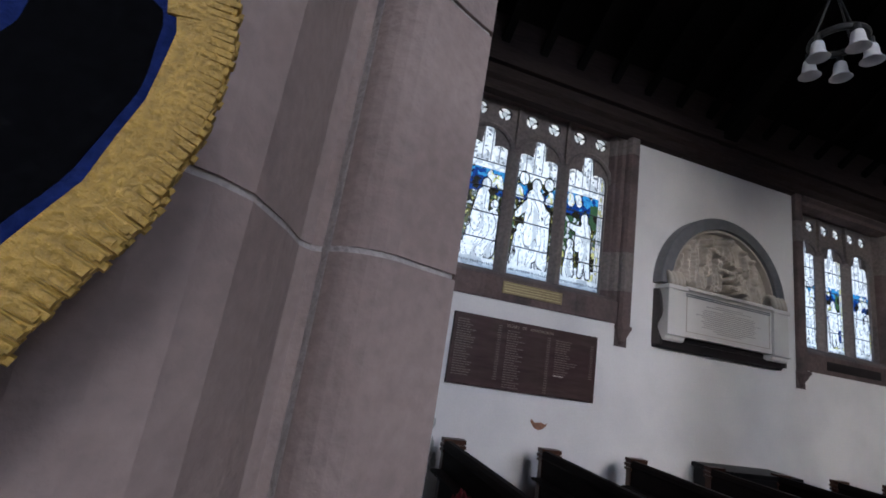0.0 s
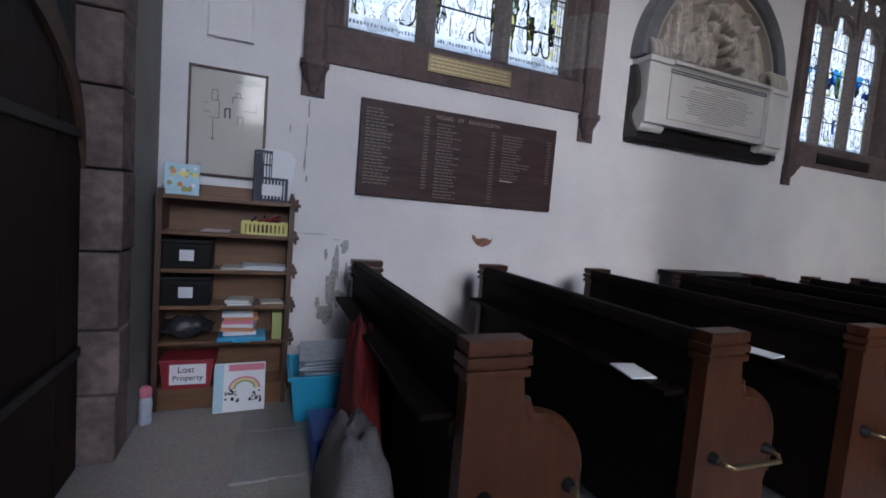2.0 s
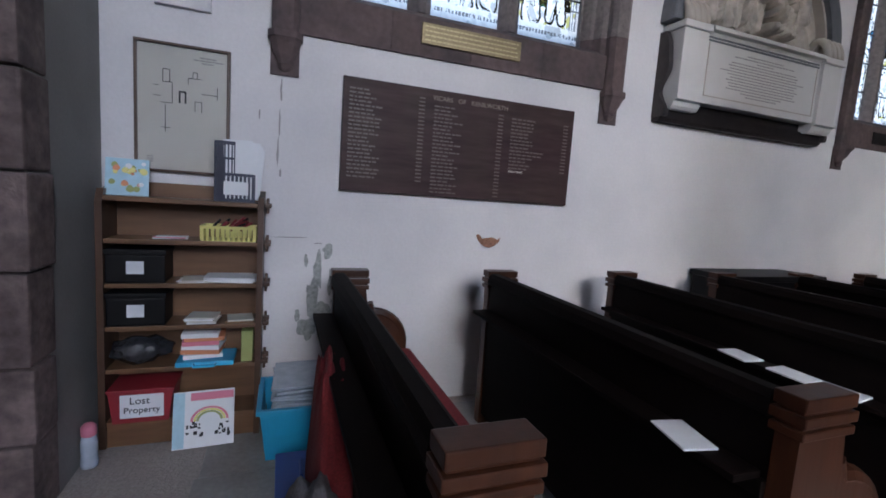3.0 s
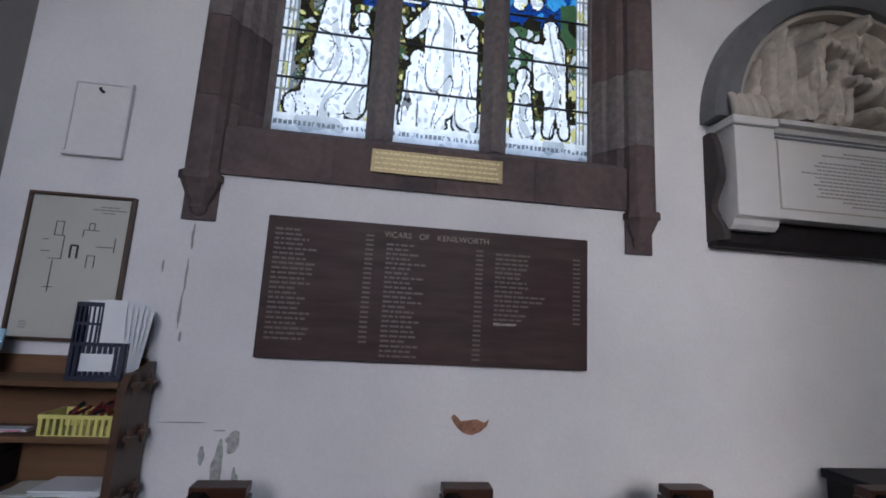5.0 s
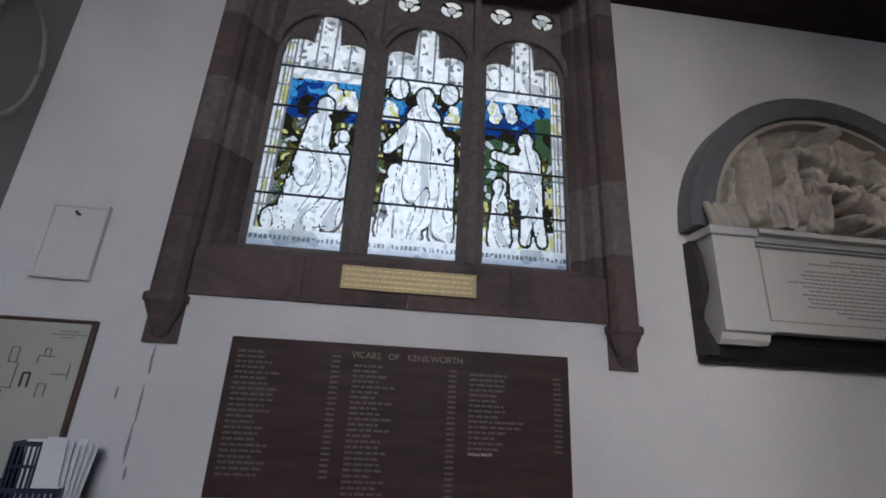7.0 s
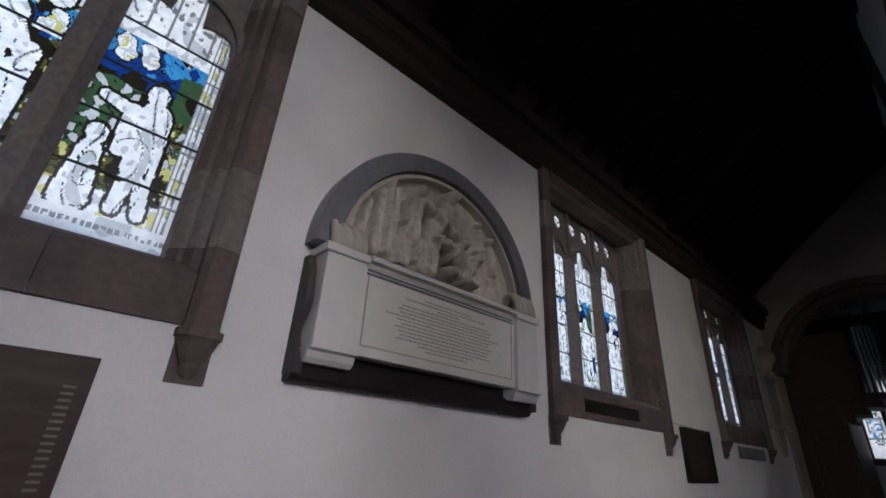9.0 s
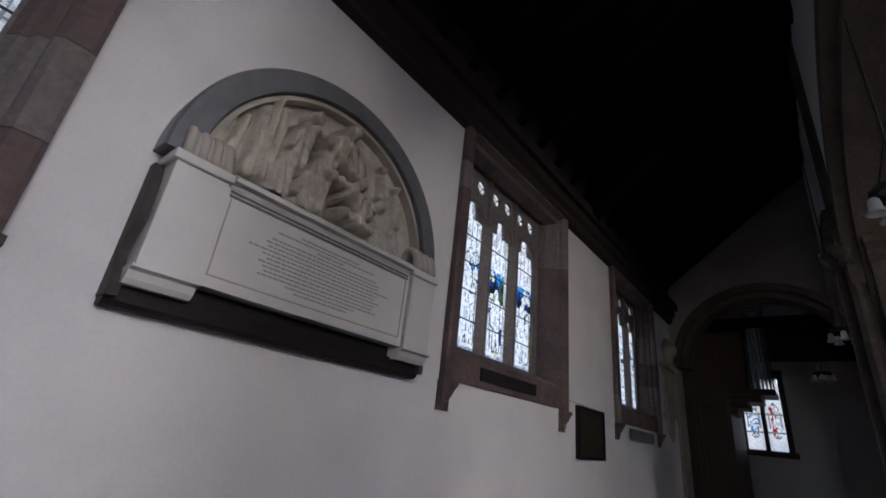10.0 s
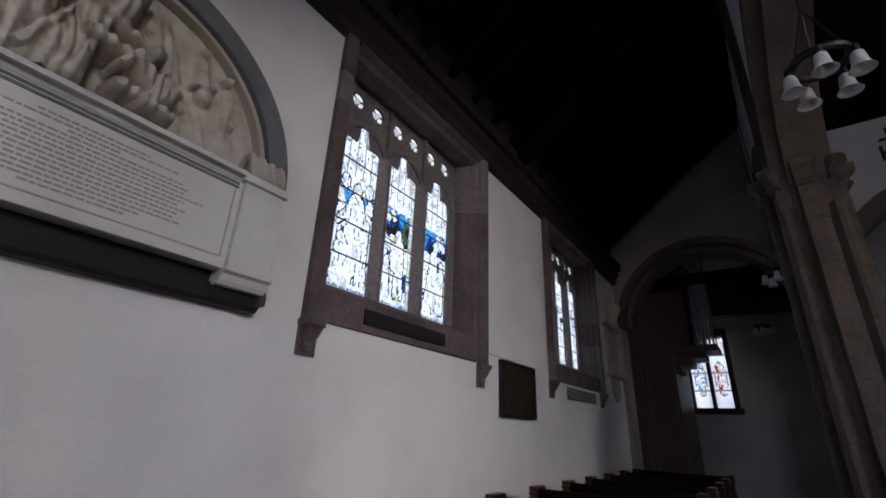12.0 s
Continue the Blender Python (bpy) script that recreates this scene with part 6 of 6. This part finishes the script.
# ---- hanging lamps ----
def chandelier(name, x, y, z, r, label, rod):
    """Black iron ring hung on a rod, with five frosted tulip shades that hang from it."""
    c = thing(name, label, "chandelier", (x, y, z), group="hanging lamps")
    bm = bmesh.new()
    tube(bm, [(r * math.cos(t * math.tau / 28), r * math.sin(t * math.tau / 28), 0) for t in range(28)], 0.022, 8, closed=True)
    part("ring", bm, "iron", c)
    bm = bmesh.new()
    tube(bm, [(0, 0, rod), (0, 0, 0.40)], 0.008, 6)
    for k in range(3):
        t = k * math.tau / 3
        tube(bm, [(0, 0, 0.40), (r * math.cos(t), r * math.sin(t), 0.01)], 0.006, 5)
    part("hanger", bm, "iron", c)
    for k in range(5):
        t = k * math.tau / 5 + 0.5
        bx, by = (r + 0.02) * math.cos(t), (r + 0.02) * math.sin(t)
        bm = bmesh.new()
        lathe(bm, [(0.0, 0.0), (0.018, -0.005), (0.020, -0.055), (0.024, -0.065)], bx, by, 10)
        arm = part("lamp_holder", bm, "iron", c)
        bm = bmesh.new()
        lathe(bm, [(p * 0.74, q * 0.82) for p, q in ((0.022, -0.06), (0.040, -0.075), (0.047, -0.11), (0.050, -0.15), (0.062, -0.18), (0.080, -0.20), (0.076, -0.20), (0.058, -0.178), (0.046, -0.15), (0.042, -0.11), (0.035, -0.08), (0.0, -0.07))], bx, by, 18)
        smooth(part("shade", bm, "lamp_glass", arm, "frosted white tulip shade"))
    return c


chandelier("chandelier", 3.43, 4.0, 3.76, 0.13, "black iron ring lamp high over the first pews", 3.0)
chandelier("chandelier", 7.42, 3.55, 3.42, 0.13, "black iron ring lamp with unlit white tulip shades", 3.65)
chandelier("chandelier", 11.6, 3.74, 3.52, 0.13, "further black ring lamp with white tulip shades", 3.42)
chandelier("chandelier", 15.6, 3.98, 3.62, 0.13, "distant black ring lamp with white tulip shades", 0.7)

# ---- beside the tower door ----
lock = thing("steel_cabinet", "blue-grey steel cabinet fixed to the wall", "cabinet")
LX = 0.925
part("cabinet_body", boxbm(WEST_AISLE, LX, 3.42, 3.76, 1.38, 1.66, bevel=0.006), "steel", lock)
for y0, y1 in ((3.425, 3.585), (3.595, 3.755)):
    d = part("cabinet_door", boxbm(LX + 0.001, LX + 0.012, y0, y1, 1.435, 1.655, bevel=0.003), "steel", lock)
    bm = bmesh.new()
    for i in range(4):
        block(bm, LX + 0.012, LX + 0.016, y0 + 0.06, y0 + 0.13, 1.625 - 0.014 * i, 1.632 - 0.014 * i)
    part("vent_slots", bm, "hatch", d)
    bm = bmesh.new()
    lathe(bm, [(0.0, 0.0), (0.012, 0.0), (0.012, 0.01), (0.0, 0.012)], n=10, m=Matrix.Translation((LX + 0.012, y1 - 0.07, 1.60)) @ Matrix.Rotation(radians(90), 4, "Y"))
    part("cabinet_lock", bm, "black", d)
part("cabinet_drawer", boxbm(LX + 0.001, LX + 0.010, 3.43, 3.75, 1.385, 1.428, bevel=0.003), "steel", lock)
solid("paper_bundle", boxbm(0.902, 0.932, 3.58, 3.68, 1.662, 1.71, bevel=0.004), "paper", "pale packet lying on the steel cabinet", "packet")
ext = thing("fire_extinguisher", "dark red fire extinguisher standing by the wall", "extinguisher", (0.985, 3.52, 0.40))
bm = bmesh.new()
lathe(bm, [(0.0, 0.0), (0.065, 0.0), (0.07, 0.01), (0.07, 0.42), (0.055, 0.47), (0.025, 0.50), (0.025, 0.53), (0.0, 0.53)], n=22)
smooth(part("cylinder", bm, "red", ext))
part("wall_bracket", boxbm(-0.09, -0.06, -0.04, 0.04, 0.05, 0.46, bevel=0.004), "black", ext)
bm = bmesh.new()
block(bm, -0.015, 0.10, -0.012, 0.012, 0.53, 0.555, bevel=0.004)
block(bm, -0.015, 0.11, -0.010, 0.010, 0.58, 0.595, bevel=0.004)
part("valve_levers", bm, "black", ext)
bm = bmesh.new()
tube(bm, [(0.0, 0.02, 0.54), (0.02, 0.09, 0.5), (0.03, 0.10, 0.3), (0.03, 0.09, 0.12)], 0.011, 7)
part("hose", bm, "black", ext)

# ---- the banner by the first step ----
ban = thing("banner", "navy velvet banner with a broad gold fringe", "banner")


def ban_edge(t, inset):
    """The free edge from the top right, round the corner and down the slanting foot."""
    pts = [(0.635, 2.6), (0.640, 1.75), (0.651, 1.70), (0.649, 1.645), (0.638, 1.586), (0.597, 1.504), (0.47, 1.25), (0.36, 1.0)]
    k = t * (len(pts) - 1)
    i = min(int(k), len(pts) - 2)
    f = k - i
    x, z = pts[i][0] * (1 - f) + pts[i + 1][0] * f, pts[i][1] * (1 - f) + pts[i + 1][1] * f
    return x - inset * (1.0 if t < 0.25 else 0.86), z + (0.0 if t < 0.25 else inset * 0.42 * min(1, (t - 0.25) * 4))


def cloth(i0, i1, mat, name, label, wave, n=60, m=8, y=2.70):
    bm = bmesh.new()
    rows = []
    for a in range(n + 1):
        t = a / n
        row = []
        for b in range(m + 1):
            x, z = ban_edge(t, i0 + (i1 - i0) * b / m)
            dy = wave * math.sin(z * 16 + x * 9) + 0.004 * noise.noise(Vector((x * 30, z * 30, 3)))
            row.append(bm.verts.new((x, y + dy, z)))
        rows.append(row)
    for p, q in zip(rows, rows[1:]):
        for b in range(m):
            bm.faces.new((p[b], p[b + 1], q[b + 1], q[b]))
    ob = part(name, bm, mat, ban, label)
    ob.modifiers.new("thick", "SOLIDIFY").thickness = 0.006
    return ob


cloth(0.033, 0.045, "banner", "border", "navy velvet", 0.008)
cloth(0.045, 0.115, "velvet", "field", "black velvet field", 0.008)
cloth(0.115, 0.5, "banner", "cloth", "navy velvet", 0.008)
bm = bmesh.new()
for i in range(420):
    t = 0.1 + 0.9 * i / 420
    x0, z0 = ban_edge(t, 0.036)
    x1, z1 = ban_edge(t, 0.0 + 0.006 * noise.noise(Vector((i * 0.7, 0, 0))))
    dy = 2.693 + 0.008 * math.sin(z0 * 16 + x0 * 9)
    tube(bm, [(x0, dy, z0), (0.5 * (x0 + x1), dy - 0.003, 0.5 * (z0 + z1)), (x1, dy + 0.003 * math.sin(i), z1)], 0.0030, 5)
part("fringe", bm, "gold", ban, "twisted gold fringe")
bm = bmesh.new()
tube(bm, [(0.02, 2.70, 2.6), (0.65, 2.70, 2.6)], 0.014, 8)
tube(bm, [(0.30, 2.70, 2.6), (0.30, 2.72, 2.75), (0.30, 2.76, 2.75)], 0.01, 6)
part("cross_bar", bm, "oak", ban)

# ---- floor slabs, nearest to the way walked ----
floor_ob = bpy.data.objects["floor"]
rng = random.Random(77)
bank = []
for k in range(6):
    bm = bmesh.new()
    w, d = (0.60, 0.45) if k % 2 else (0.72, 0.45)
    block(bm, -w / 2 + 0.004, w / 2 - 0.004, -d / 2 + 0.004, d / 2 - 0.004, -0.014, 0.0, bevel=0.003)
    bank.append((mesh_of("slab", bm, "flag"), w))
y, count = 2.35, 0
while y < WALL - 0.1:
    x = 0.95 + rng.uniform(0, 0.3) + 0.3
    while x < 12.4 and count < 290:
        me, w = bank[rng.randrange(6)]
        if x + w > 12.5:
            break
        if not (y > 4.3 and x > 5.5):
            slab = new("slab", me)
            slab.parent = floor_ob
            slab.location = (x + w / 2, y, FLOOR + rng.uniform(-0.0015, 0.0))
            count += 1
        x += w
    y += 0.45
